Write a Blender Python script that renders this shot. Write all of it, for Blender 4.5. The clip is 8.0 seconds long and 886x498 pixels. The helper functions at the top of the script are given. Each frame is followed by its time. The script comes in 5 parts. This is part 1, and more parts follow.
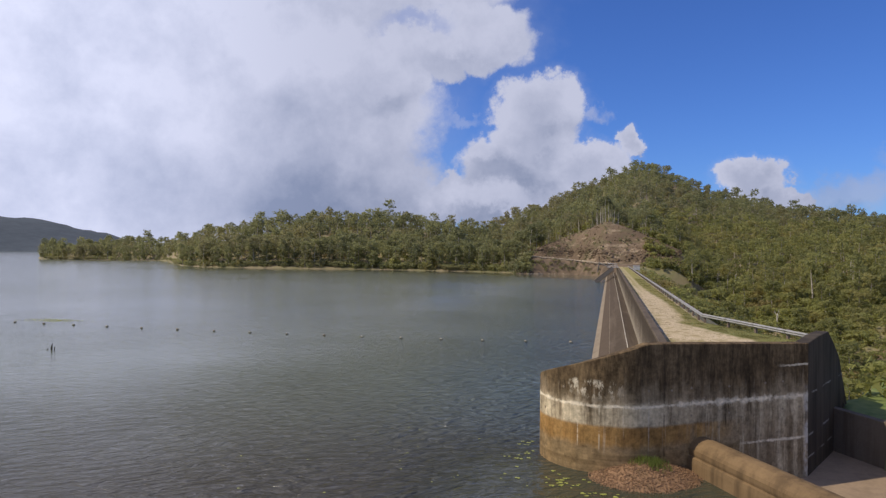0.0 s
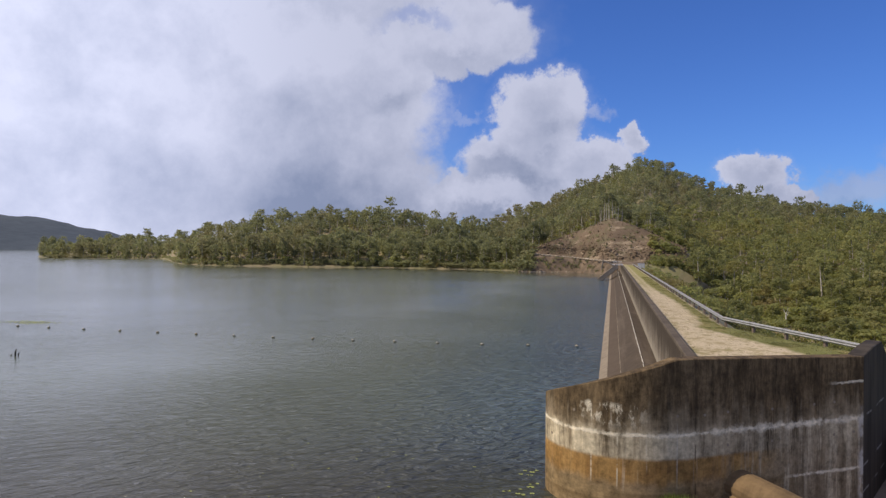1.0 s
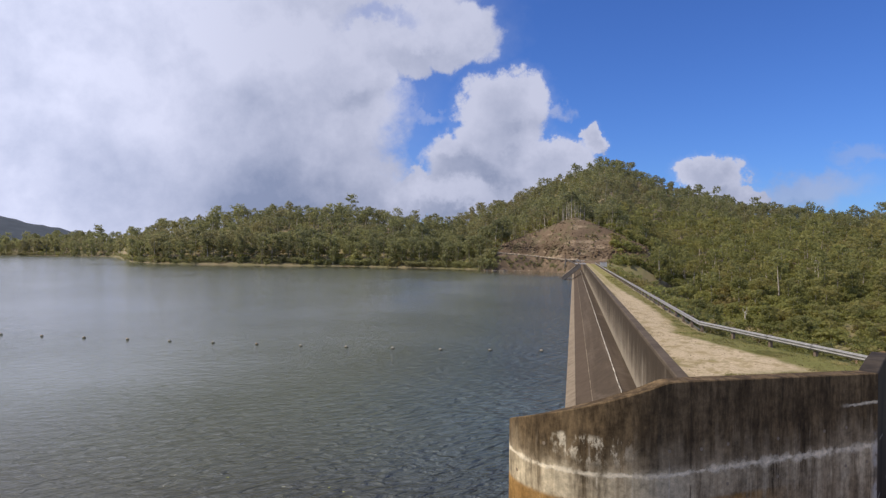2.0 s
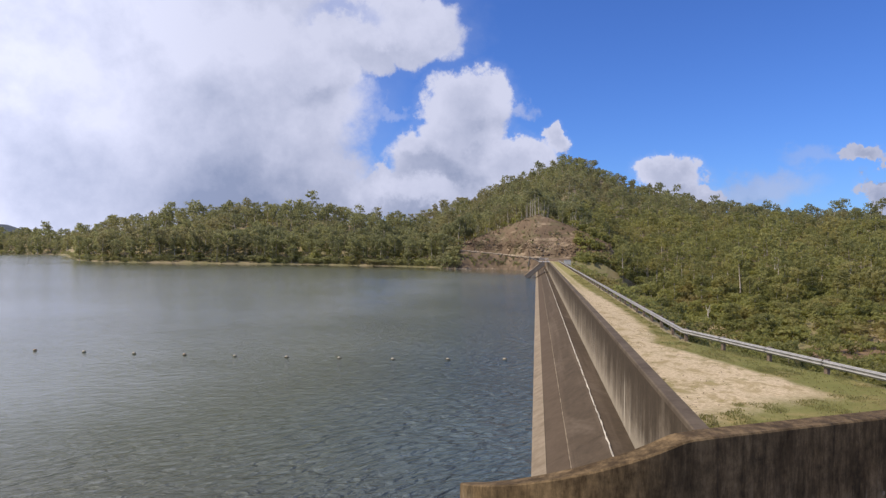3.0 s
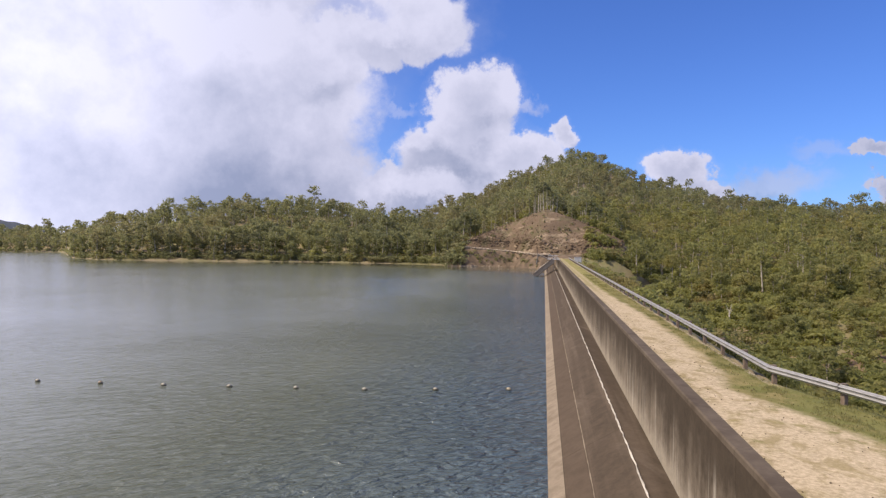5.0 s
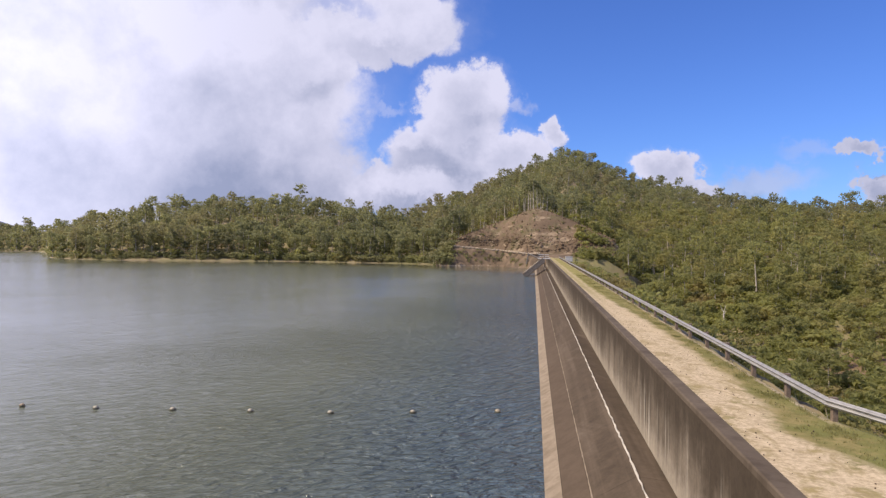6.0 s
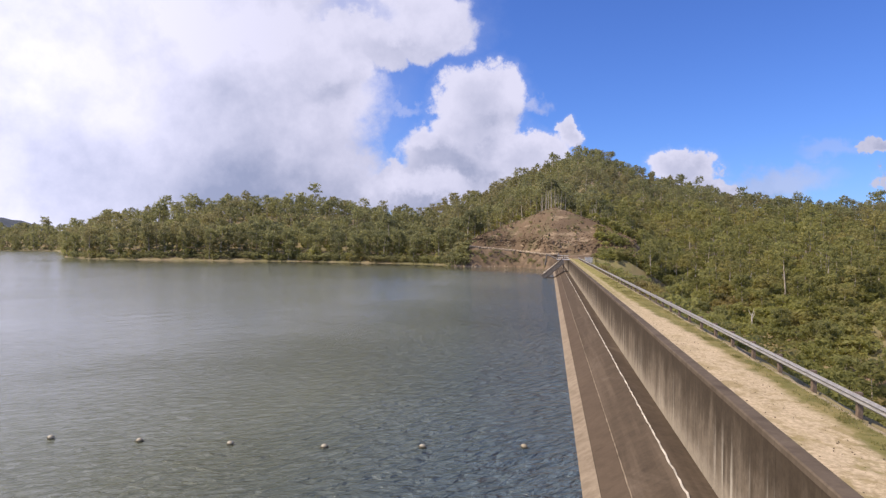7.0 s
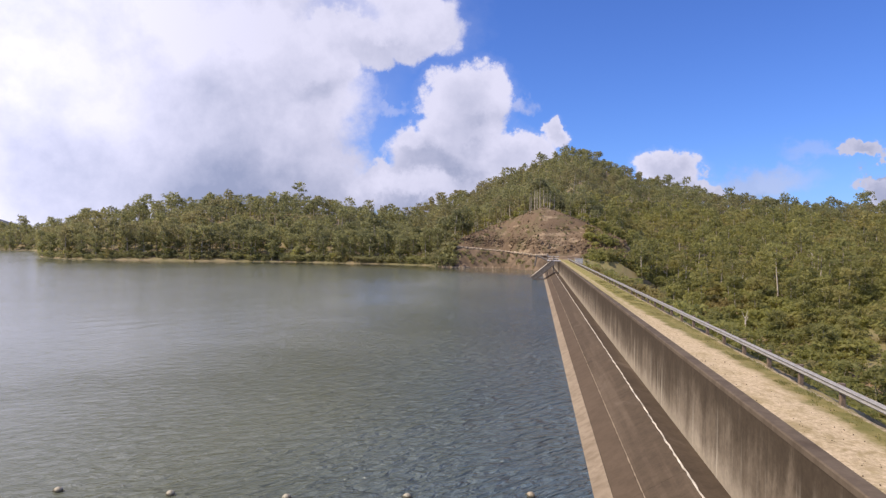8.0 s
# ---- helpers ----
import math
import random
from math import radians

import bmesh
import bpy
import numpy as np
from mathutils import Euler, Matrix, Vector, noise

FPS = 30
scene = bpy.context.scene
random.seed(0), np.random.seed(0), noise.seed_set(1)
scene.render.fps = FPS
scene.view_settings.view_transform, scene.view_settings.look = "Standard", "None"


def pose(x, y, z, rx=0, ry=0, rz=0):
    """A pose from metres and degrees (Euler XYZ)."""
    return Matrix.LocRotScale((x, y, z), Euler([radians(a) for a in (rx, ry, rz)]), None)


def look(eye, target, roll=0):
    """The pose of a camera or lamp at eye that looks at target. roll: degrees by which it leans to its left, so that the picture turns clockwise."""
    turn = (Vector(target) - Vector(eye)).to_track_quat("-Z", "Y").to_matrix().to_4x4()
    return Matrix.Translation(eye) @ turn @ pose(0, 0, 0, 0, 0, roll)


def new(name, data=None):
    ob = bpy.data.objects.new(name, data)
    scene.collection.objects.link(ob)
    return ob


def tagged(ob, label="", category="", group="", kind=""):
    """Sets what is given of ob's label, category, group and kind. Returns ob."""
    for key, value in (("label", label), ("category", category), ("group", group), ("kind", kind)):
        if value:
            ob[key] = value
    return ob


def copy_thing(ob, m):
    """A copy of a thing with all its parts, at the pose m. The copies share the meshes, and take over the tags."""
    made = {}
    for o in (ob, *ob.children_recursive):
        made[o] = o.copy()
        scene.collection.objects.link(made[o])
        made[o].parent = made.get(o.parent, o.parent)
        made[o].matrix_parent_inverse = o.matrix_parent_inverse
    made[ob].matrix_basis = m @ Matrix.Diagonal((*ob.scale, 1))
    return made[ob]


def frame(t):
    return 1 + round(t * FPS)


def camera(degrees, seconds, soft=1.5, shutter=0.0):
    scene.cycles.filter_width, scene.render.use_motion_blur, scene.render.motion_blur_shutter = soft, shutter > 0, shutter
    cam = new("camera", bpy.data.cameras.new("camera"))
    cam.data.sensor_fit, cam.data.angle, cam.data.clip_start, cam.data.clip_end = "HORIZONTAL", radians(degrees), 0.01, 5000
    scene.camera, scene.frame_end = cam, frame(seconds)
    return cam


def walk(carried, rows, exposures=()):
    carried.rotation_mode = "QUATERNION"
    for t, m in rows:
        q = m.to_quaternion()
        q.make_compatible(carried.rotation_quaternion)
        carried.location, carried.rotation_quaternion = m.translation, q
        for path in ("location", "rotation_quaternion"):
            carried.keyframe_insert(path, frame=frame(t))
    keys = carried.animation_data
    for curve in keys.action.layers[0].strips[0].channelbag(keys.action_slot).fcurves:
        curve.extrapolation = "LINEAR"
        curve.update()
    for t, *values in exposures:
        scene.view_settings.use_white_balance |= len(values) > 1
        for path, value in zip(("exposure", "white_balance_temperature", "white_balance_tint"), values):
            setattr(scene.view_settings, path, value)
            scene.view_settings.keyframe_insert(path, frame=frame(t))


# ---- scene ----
cam = camera(70.0, 8.0, soft=1.35)
PATH = [
    (0, (2.299, -1.308, 8.984), (1.789, 0.625, 8.995), 0.5),
    (0.5, (2.024, 0.878, 8.948), (1.509, 2.811, 8.958), 0.5),
    (1, (1.718, 3.098, 8.961), (1.201, 5.03, 8.965), 0.4),
    (1.5, (1.479, 5.384, 8.91), (0.978, 7.32, 8.913), 0.4),
    (2, (1.226, 7.429, 8.935), (0.822, 9.388, 8.935), 0.6),
    (3.5, (0.868, 16.189, 8.964), (0.583, 18.169, 8.957), 0.5),
    (4, (0.745, 18.827, 8.952), (0.426, 20.801, 8.941), 0.5),
    (4.5, (0.657, 21.778, 9.006), (0.336, 23.752, 8.991), 0.5),
    (6, (0.369, 29.951, 9.081), (0.086, 31.931, 9.06), 0.4),
    (6.5, (-0.003, 32.811, 9.086), (-0.273, 34.793, 9.066), 0.5),
    (7, (-0.436, 35.382, 9.173), (-0.767, 37.354, 9.151), 0.5),
    (7.5, (-0.967, 38.022, 9.267), (-1.299, 39.994, 9.245), 0.5),
    (8, (-1.393, 40.401, 9.329), (-1.682, 42.38, 9.307), 0.6),
]
walk(cam, [(t, look(eye, target, roll)) for t, eye, target, roll in PATH],
     exposures=[(0.0, -0.27, 6500, 11), (1.0, -0.25, 6500, 11), (2.0, -0.21, 6500, 11), (3.5, 0.05, 6600, 12), (4.5, 0.09, 6700, 14), (8.0, 0.16, 6800, 16)])

# ---- sun and sky ----
SUN_BEARING, SUN_HEIGHT = -112.0, 47.0
to_sun = Vector((math.sin(radians(SUN_BEARING)) * math.cos(radians(SUN_HEIGHT)),
                 math.cos(radians(SUN_BEARING)) * math.cos(radians(SUN_HEIGHT)), math.sin(radians(SUN_HEIGHT))))
sun = new("sun", bpy.data.lights.new("sun", "SUN"))
sun.data.energy, sun.data.angle, sun.data.color = 4.4, radians(0.6), (1.0, 0.885, 0.68)
sun.matrix_world = look(to_sun * 200, (0, 0, 0))


class Nodes:
    """Short forms for building a node tree."""

    def __init__(self, tree):
        self.tree = tree
        tree.nodes.clear()

    def add(self, kind, **values):
        node = self.tree.nodes.new(kind)
        for key, value in values.items():
            setattr(node, key, value)
        return node

    def put(self, socket, value):
        if isinstance(value, bpy.types.NodeSocket):
            self.tree.links.new(value, socket)
        else:
            socket.default_value = value

    def math(self, op, a, b=0.0, c=0.0, clamp=False):
        n = self.add("ShaderNodeMath", operation=op, use_clamp=clamp)
        for s, v in zip(n.inputs, (a, b, c)):
            self.put(s, v)
        return n.outputs[0]

    def vec(self, op, a, b=(0, 0, 0)):
        n = self.add("ShaderNodeVectorMath", operation=op)
        self.put(n.inputs[0], a)
        if op == "SCALE":
            self.put(n.inputs["Scale"], b)
        else:
            self.put(n.inputs[1], b)
        return n.outputs["Value"] if op in ("LENGTH", "DOT_PRODUCT") else n.outputs["Vector"]

    def ramp(self, x, lo, hi, a=0.0, b=1.0, smooth=True):
        n = self.add("ShaderNodeMapRange", interpolation_type="SMOOTHSTEP" if smooth else "LINEAR")
        for key, value in (("Value", x), ("From Min", lo), ("From Max", hi), ("To Min", a), ("To Max", b)):
            self.put(n.inputs[key], value)
        return n.outputs[0]

    def noise(self, vector, scale, detail=4.0, rough=0.55, distort=0.0, colour=False):
        n = self.add("ShaderNodeTexNoise")
        self.put(n.inputs["Vector"], vector)
        for key, value in (("Scale", scale), ("Detail", detail), ("Roughness", rough), ("Distortion", distort)):
            n.inputs[key].default_value = value
        return n.outputs["Color"] if colour else n.outputs["Fac"]

    def mix(self, f, a, b, blend="MIX"):
        n = self.add("ShaderNodeMix", data_type="RGBA", blend_type=blend)
        self.put(n.inputs[0], f)
        for s, v in ((n.inputs[6], a), (n.inputs[7], b)):
            self.put(s, (*v, 1.0) if isinstance(v, tuple) and len(v) == 3 else v)
        return n.outputs[2]

    def xyz(self, v):
        n = self.add("ShaderNodeSeparateXYZ")
        self.put(n.inputs[0], v)
        return n.outputs

    def join(self, x, y, z):
        n = self.add("ShaderNodeCombineXYZ")
        for s, v in zip(n.inputs, (x, y, z)):
            self.put(s, v)
        return n.outputs[0]


world = bpy.data.worlds.new("sky")
scene.world = world
world.use_nodes = True
W = Nodes(world.node_tree)
way = W.vec("NORMALIZE", W.add("ShaderNodeTexCoord").outputs["Generated"])
wx, wy, wz = W.xyz(way)
sky = W.add("ShaderNodeTexSky", sky_type="NISHITA", sun_disc=False, sun_elevation=radians(SUN_HEIGHT),
            sun_rotation=radians(SUN_BEARING), air_density=1.0, dust_density=0.4, ozone_density=2.5)
bearing = W.math("MULTIPLY", W.math("ARCTAN2", wx, wy), 57.2958)
height = W.math("MULTIPLY", W.math("ARCSINE", wz), 57.2958)
# cumulus heaps: bearing, height, half width and half height in degrees
HEAPS = [(-46, 12, 26, 20), (-30, 14, 15.5, 12), (-14.5, 18.8, 8.2, 3.6), (-21.5, 15.2, 6.6, 3.2), (-25, 25, 20, 6), (-27, 5, 13, 7), (-6.2, 12.6, 4.2, 3.3), (-7.5, 7.8, 6.4, 3.0),
         (-11, 4.5, 8, 2.8), (-6.6, 10.0, 4.2, 2.6), (1.4, 8.9, 1.3, 1.5), (-2.5, 7.0, 4, 2.4), (11.2, 6.5, 2.6, 1.7), (12.6, 5.0, 2.6, 1.2), (25.2, 7.6, 1.7, 0.8), (26.2, 4.5, 1.2, 1.5),
         (-110, 35, 60, 35), (150, 40, 50, 26), (75, 18, 20, 10)]
spread = W.join(bearing, height, 0.0)
wob = W.vec("SCALE", W.vec("SUBTRACT", W.noise(way, 11.0, 8.0, 0.62, colour=True), (0.5, 0.5, 0.5)), 6.5)
curl = W.vec("SCALE", W.vec("SUBTRACT", W.noise(way, 34.0, 6.0, 0.65, colour=True), (0.5, 0.5, 0.5)), 2.0)
spread = W.vec("ADD", W.vec("ADD", spread, wob), curl)


def heap_field(at):
    """How deep a direction lies inside the heaps."""
    found = None
    for b, h, rb, rh in HEAPS:
        d = W.vec("LENGTH", W.vec("MULTIPLY", W.vec("SUBTRACT", at, (b, h, 0)), (1 / rb, 1 / rh, 0)))
        one = W.math("SUBTRACT", 1.25, d)
        found = one if found is None else W.math("SMOOTH_MAX", found, one, 0.12)
    return found


heap = heap_field(spread)
under = W.math("SUBTRACT", heap_field(W.vec("ADD", spread, (-0.9, 1.5, 0.0))), heap)
cover = W.ramp(heap, 0.18, 0.42)
veil = W.math("MULTIPLY", W.ramp(heap, -0.1, 0.35), 0.12)
cover = W.math("MAXIMUM", cover, veil)
for b, h, rb, rh, thick in ((17.5, 5.0, 5.5, 1.7, 0.60), (-13.5, 12.0, 3.0, 0.7, 0.35), (22.0, 7.2, 3.0, 1.0, 0.3), (-1.6, 12.0, 1.7, 0.9, 0.5)):
    d = W.vec("LENGTH", W.vec("MULTIPLY", W.vec("SUBTRACT", spread, (b, h, 0)), (1 / rb, 1 / rh, 0)))
    cover = W.math("MAXIMUM", cover, W.math("MULTIPLY", W.ramp(d, 1.2, 0.3), thick))
notch = W.vec("LENGTH", W.vec("MULTIPLY", W.vec("SUBTRACT", spread, (-17.6, 20.0, 0.0)), (1 / 4.2, 1 / 0.9, 0.0)))
cover = W.math("MULTIPLY", cover, W.ramp(notch, 1.2, 0.2, 1.0, 0.62))
soft_grey = W.noise(way, 4.5, 5.0, 0.55)
puff = W.noise(way, 9.0, 7.0, 0.6, 0.4)
deep = W.ramp(heap, 0.35, 1.05)
low = W.ramp(height, 16.0, 2.0)
grey = W.math("MULTIPLY", deep, W.math("ADD", W.math("MULTIPLY", W.ramp(soft_grey, 0.30, 0.72), 0.30), W.math("MULTIPLY", low, 0.22)), clamp=True)
belly = W.vec("LENGTH", W.vec("MULTIPLY", W.vec("SUBTRACT", spread, (-23.0, 2.5, 0.0)), (1 / 19.0, 1 / 8.5, 0.0)))
grey = W.math("ADD", grey, W.math("MULTIPLY", W.ramp(belly, 1.25, 0.0), 0.56), clamp=True)
shelf = W.vec("LENGTH", W.vec("MULTIPLY", W.vec("SUBTRACT", spread, (-9.5, 7.0, 0.0)), (1 / 5.5, 1 / 1.5, 0.0)))
grey = W.math("ADD", grey, W.math("MULTIPLY", W.ramp(shelf, 1.2, 0.2), 0.40), clamp=True)
grey = W.math("ADD", grey, W.math("MULTIPLY", W.ramp(under, -0.15, 0.75), 0.50), clamp=True)
grey = W.math("ADD", grey, W.math("MULTIPLY", W.math("SUBTRACT", puff, 0.47), 0.40), clamp=True)
# billows: lit on the side that faces the sun
lit = W.math("SUBTRACT", W.noise(W.vec("ADD", way, (-0.030, -0.012, 0.034)), 8.5, 7.0, 0.62), W.noise(way, 8.5, 7.0, 0.62))
grey = W.math("ADD", grey, W.math("MULTIPLY", lit, 0.95), clamp=True)
lobe = W.vec("LENGTH", W.vec("MULTIPLY", W.vec("SUBTRACT", spread, (-12.0, 4.6, 0.0)), (1 / 5.5, 1 / 1.8, 0.0)))
grey = W.math("SUBTRACT", grey, W.math("MULTIPLY", W.ramp(lobe, 1.1, 0.3), 0.40), clamp=True)
far_grey = W.math("MULTIPLY", W.ramp(bearing, 13.0, 16.5), W.ramp(bearing, 29.0, 28.0))
grey = W.math("ADD", grey, W.math("MULTIPLY", far_grey, 0.45), clamp=True)
CLOUD = 8.2
cloud = W.mix(grey, (0.90 * CLOUD, 0.95 * CLOUD, 1.20 * CLOUD), (0.375 * CLOUD, 0.45 * CLOUD, 0.68 * CLOUD))
blue = W.mix(1.0, sky.outputs[0], (0.50, 0.81, 1.52), "MULTIPLY")
sunny = W.ramp(bearing, -18.0, -50.0, 0.88, 1.24)
cloud = W.mix(1.0, cloud, W.join(sunny, sunny, sunny), "MULTIPLY")
bg = W.add("ShaderNodeBackground")
W.put(bg.inputs[0], W.mix(cover, blue, cloud))
bg.inputs[1].default_value = 0.1
W.put(W.add("ShaderNodeOutputWorld").inputs[0], bg.outputs[0])


# ---- materials ----
def material(name):
    m = bpy.data.materials.new(name)
    m.use_nodes = True
    n = Nodes(m.node_tree)
    p = n.add("ShaderNodeBsdfPrincipled")
    n.put(n.add("ShaderNodeOutputMaterial").inputs[0], p.outputs[0])
    return m, n, p


def bump(n, p, h, strength, distance):
    b = n.add("ShaderNodeBump")
    b.inputs["Strength"].default_value, b.inputs["Distance"].default_value = strength, distance
    n.put(b.inputs["Height"], h)
    n.put(p.inputs["Normal"], b.outputs[0])


def place(n):
    return n.add("ShaderNodeNewGeometry").outputs["Position"]


def plain(name, colour, rough=0.6, metal=0.0, vary=0.25, scale=3.0, grain=0.0):
    m, n, p = material(name)
    at = n.add("ShaderNodeTexCoord").outputs["Object"]
    f = n.noise(at, scale, 6.0, 0.65)
    dark = tuple(c * (1 - vary) for c in colour)
    light = tuple(min(1, c * (1 + vary)) for c in colour)
    n.put(p.inputs["Base Color"], n.mix(n.ramp(f, 0.3, 0.7), dark, light))
    p.inputs["Roughness"].default_value, p.inputs["Metallic"].default_value = rough, metal
    if grain:
        bump(n, p, n.noise(at, scale * 8, 4.0), 0.5, grain)
    return m


def concrete(name, base, dark, streak=0.6, wet=0.75):
    """Weathered concrete with runs of dark algae down its face."""
    m, n, p = material(name)
    at = place(n)
    x, y, z = n.xyz(at)
    runs = n.noise(n.vec("MULTIPLY", at, (1.6, 1.6, 0.12)), 1.0, 6.0, 0.65)
    blot = n.noise(at, 0.35, 5.0, 0.6)
    fine = n.noise(at, 9.0, 5.0, 0.6)
    f = n.math("ADD", n.math("MULTIPLY", n.ramp(runs, 0.40, 0.66), streak), n.math("MULTIPLY", n.ramp(blot, 0.35, 0.7), 0.45), clamp=True)
    c = n.mix(f, base, dark)
    c = n.mix(n.math("MULTIPLY", n.ramp(fine, 0.3, 0.75), 0.35), c, tuple(v * 0.6 for v in base))
    n.put(p.inputs["Base Color"], c)
    p.inputs["Roughness"].default_value, p.inputs["Specular IOR Level"].default_value = wet + 0.1, 0.15
    bump(n, p, fine, 0.35, 0.01)
    return m, n, p, c, (x, y, z), at


def mottled(n, c, at, amount=0.55):
    """Grain and small patches over a finished colour."""
    grain = n.math("ADD", n.math("MULTIPLY", n.noise(at, 5.0, 8.0, 0.72), 0.9), n.math("MULTIPLY", n.noise(at, 1.6, 6.0, 0.7), 0.8))
    f = n.ramp(grain, 0.60, 1.10, 1 - amount, 1 + amount, smooth=False)
    return n.mix(1.0, c, n.join(f, f, f), "MULTIPLY")


def abutment_concrete():
    """The end wall: black algae above, white lime along the lift joints, an ochre tide band at its foot."""
    m, n, p, c, (x, y, z), at = concrete("algae_stained_concrete", (0.300, 0.250, 0.182), (0.105, 0.080, 0.054), 0.7)
    drip = n.noise(n.vec("MULTIPLY", at, (1.7, 1.7, 0.14)), 1.0, 7.0, 0.75)
    ragged = n.noise(at, 1.3, 7.0, 0.72)
    blotch = n.noise(at, 0.55, 6.0, 0.65)
    wave = n.math("MULTIPLY", n.math("SUBTRACT", ragged, 0.5), 0.5)
    east = n.ramp(x, 4.5, 8.0)
    # black growth hanging from the top
    hang = n.math("ADD", z, n.math("MULTIPLY", n.math("SUBTRACT", drip, 0.5), 4.2))
    upper = n.ramp(n.math("ADD", hang, n.math("MULTIPLY", n.math("SUBTRACT", blotch, 0.5), 1.6)), 2.5, 3.9)
    c = n.mix(n.math("MULTIPLY", upper, 0.92), c, n.mix(n.ramp(n.noise(n.vec("MULTIPLY", at, (2.6, 2.6, 0.5)), 1.0, 7.0, 0.75), 0.38, 0.66), (0.050, 0.034, 0.019), (0.165, 0.120, 0.072)))
    # pale washed zone under the joint
    pale = n.math("MULTIPLY", n.ramp(z, 1.7, 2.0), n.ramp(n.math("ADD", z, wave), 3.05, 2.7))
    pale = n.math("MULTIPLY", n.math("MULTIPLY", pale, n.ramp(drip, 0.66, 0.40)), n.ramp(x, 6.8, 3.2, 0.22, 0.85))
    c = n.mix(pale, c, (0.56, 0.50, 0.39))
    # rust and ochre tide band on the water side
    band = n.math("MULTIPLY", n.ramp(n.math("ADD", z, wave), 0.75, 1.35), n.ramp(n.math("ADD", z, n.math("MULTIPLY", wave, 0.35)), 2.02, 1.86))
    band = n.math("MULTIPLY", band, n.ramp(n.math("ADD", x, n.math("MULTIPLY", wave, 3.0)), 8.4, 5.6))
    c = n.mix(n.math("MULTIPLY", band, 0.9), c, n.mix(n.ramp(n.math("ADD", drip, n.math("MULTIPLY", wave, 0.4)), 0.35, 0.65), (0.215, 0.118, 0.038), (0.355, 0.215, 0.078)))
    foot = n.math("MULTIPLY", n.ramp(n.math("ADD", z, wave), 1.20, 0.80), n.ramp(x, 8.8, 7.2))
    rings = n.noise(n.vec("MULTIPLY", at, (0.25, 0.25, 5.0)), 1.0, 4.0, 0.6)
    c = n.mix(n.math("MULTIPLY", foot, 0.85), c, n.mix(n.ramp(rings, 0.35, 0.65), (0.160, 0.108, 0.054), (0.245, 0.175, 0.095)))
    # grey lime runs near the corner, between black ones
    grey = n.math("MULTIPLY", n.math("MULTIPLY", n.ramp(drip, 0.53, 0.38), east), n.ramp(z, 3.1, 2.5))
    c = n.mix(n.math("MULTIPLY", grey, 0.9), c, (0.47, 0.42, 0.33))
    black = n.math("MULTIPLY", n.math("MULTIPLY", n.ramp(drip, 0.54, 0.64), n.ramp(x, 3.0, 7.0, 0.25, 1.0)), n.ramp(z, 1.2, 2.2))
    c = n.mix(n.math("MULTIPLY", black, 0.85), c, (0.040, 0.030, 0.020))
    # lime along the lift joints
    for level, wide in ((2.75, 0.13), (0.88, 0.07), (4.12, 0.05)):
        off = n.math("ABSOLUTE", n.math("SUBTRACT", n.math("ADD", z, n.math("MULTIPLY", wave, 0.42)), level))
        line = n.math("MULTIPLY", n.ramp(off, n.math("MULTIPLY", n.ramp(n.noise(at, 2.3, 5.0, 0.7), 0.3, 0.7, 0.25, 1.5), n.ramp(x, 4.2, 6.0, wide * 0.85, wide * 1.45)), 0.015), n.ramp(n.noise(at, 0.8, 6.0, 0.75), 0.37, 0.50))
        if level < 2:
            line = n.math("MULTIPLY", line, n.ramp(x, 7.6, 8.4))
        if level > 4:
            line = n.math("MULTIPLY", line, n.ramp(x, 9.4, 10.0))
        c = n.mix(n.math("MULTIPLY", line, 0.9), c, (0.68, 0.63, 0.54))
    fall = n.math("MULTIPLY", n.ramp(n.noise(n.vec("MULTIPLY", at, (4.5, 4.5, 0.12)), 1.0, 4.0, 0.65), 0.62, 0.72), n.math("MULTIPLY", n.ramp(z, 3.9, 3.3), n.ramp(z, 0.6, 1.8)))
    c = n.mix(n.math("MULTIPLY", fall, 0.6), c, (0.55, 0.52, 0.47))
    bloom = n.math("MULTIPLY", n.math("MULTIPLY", n.ramp(z, 2.7, 3.5), n.ramp(n.math("ADD", z, n.math("MULTIPLY", wave, 0.6)), 3.86, 3.70)), n.math("MULTIPLY", n.ramp(x, 0.4, 1.0), n.ramp(x, 3.2, 2.2)))
    bloom = n.math("MULTIPLY", bloom, n.ramp(n.noise(n.vec("MULTIPLY", at, (2.4, 2.4, 1.1)), 1.0, 7.0, 0.72), 0.50, 0.58))
    c = n.mix(n.math("MULTIPLY", bloom, 0.85), c, (0.60, 0.56, 0.48))
    for px, tone, low, high in ((1.05, (0.62, 0.58, 0.50), 0.9, 3.8), (1.92, (0.62, 0.58, 0.50), 0.8, 3.8), (2.88, (0.50, 0.46, 0.38), 1.4, 3.6), (4.50, (0.050, 0.038, 0.028), 0.3, 5.4)):
        near = n.math("ABSOLUTE", n.math("SUBTRACT", n.math("ADD", x, n.math("MULTIPLY", wave, 0.08)), px))
        run = n.math("MULTIPLY", n.ramp(near, 0.032, 0.006), n.math("MULTIPLY", n.ramp(z, low, low + 0.5), n.ramp(z, high, high - 0.2)))
        c = n.mix(n.math("MULTIPLY", run, n.ramp(n.noise(n.vec("MULTIPLY", at, (0.5, 0.5, 2.0)), 1.0, 4.0, 0.7), 0.40, 0.62, 0.0, 0.75)), c, tone)
    c = n.mix(1.0, mottled(n, c, at), (1.05, 0.99, 0.86), "MULTIPLY")
    edge = n.math("MULTIPLY", n.ramp(x, 10.66, 10.88), n.ramp(z, 3.4, 2.7))
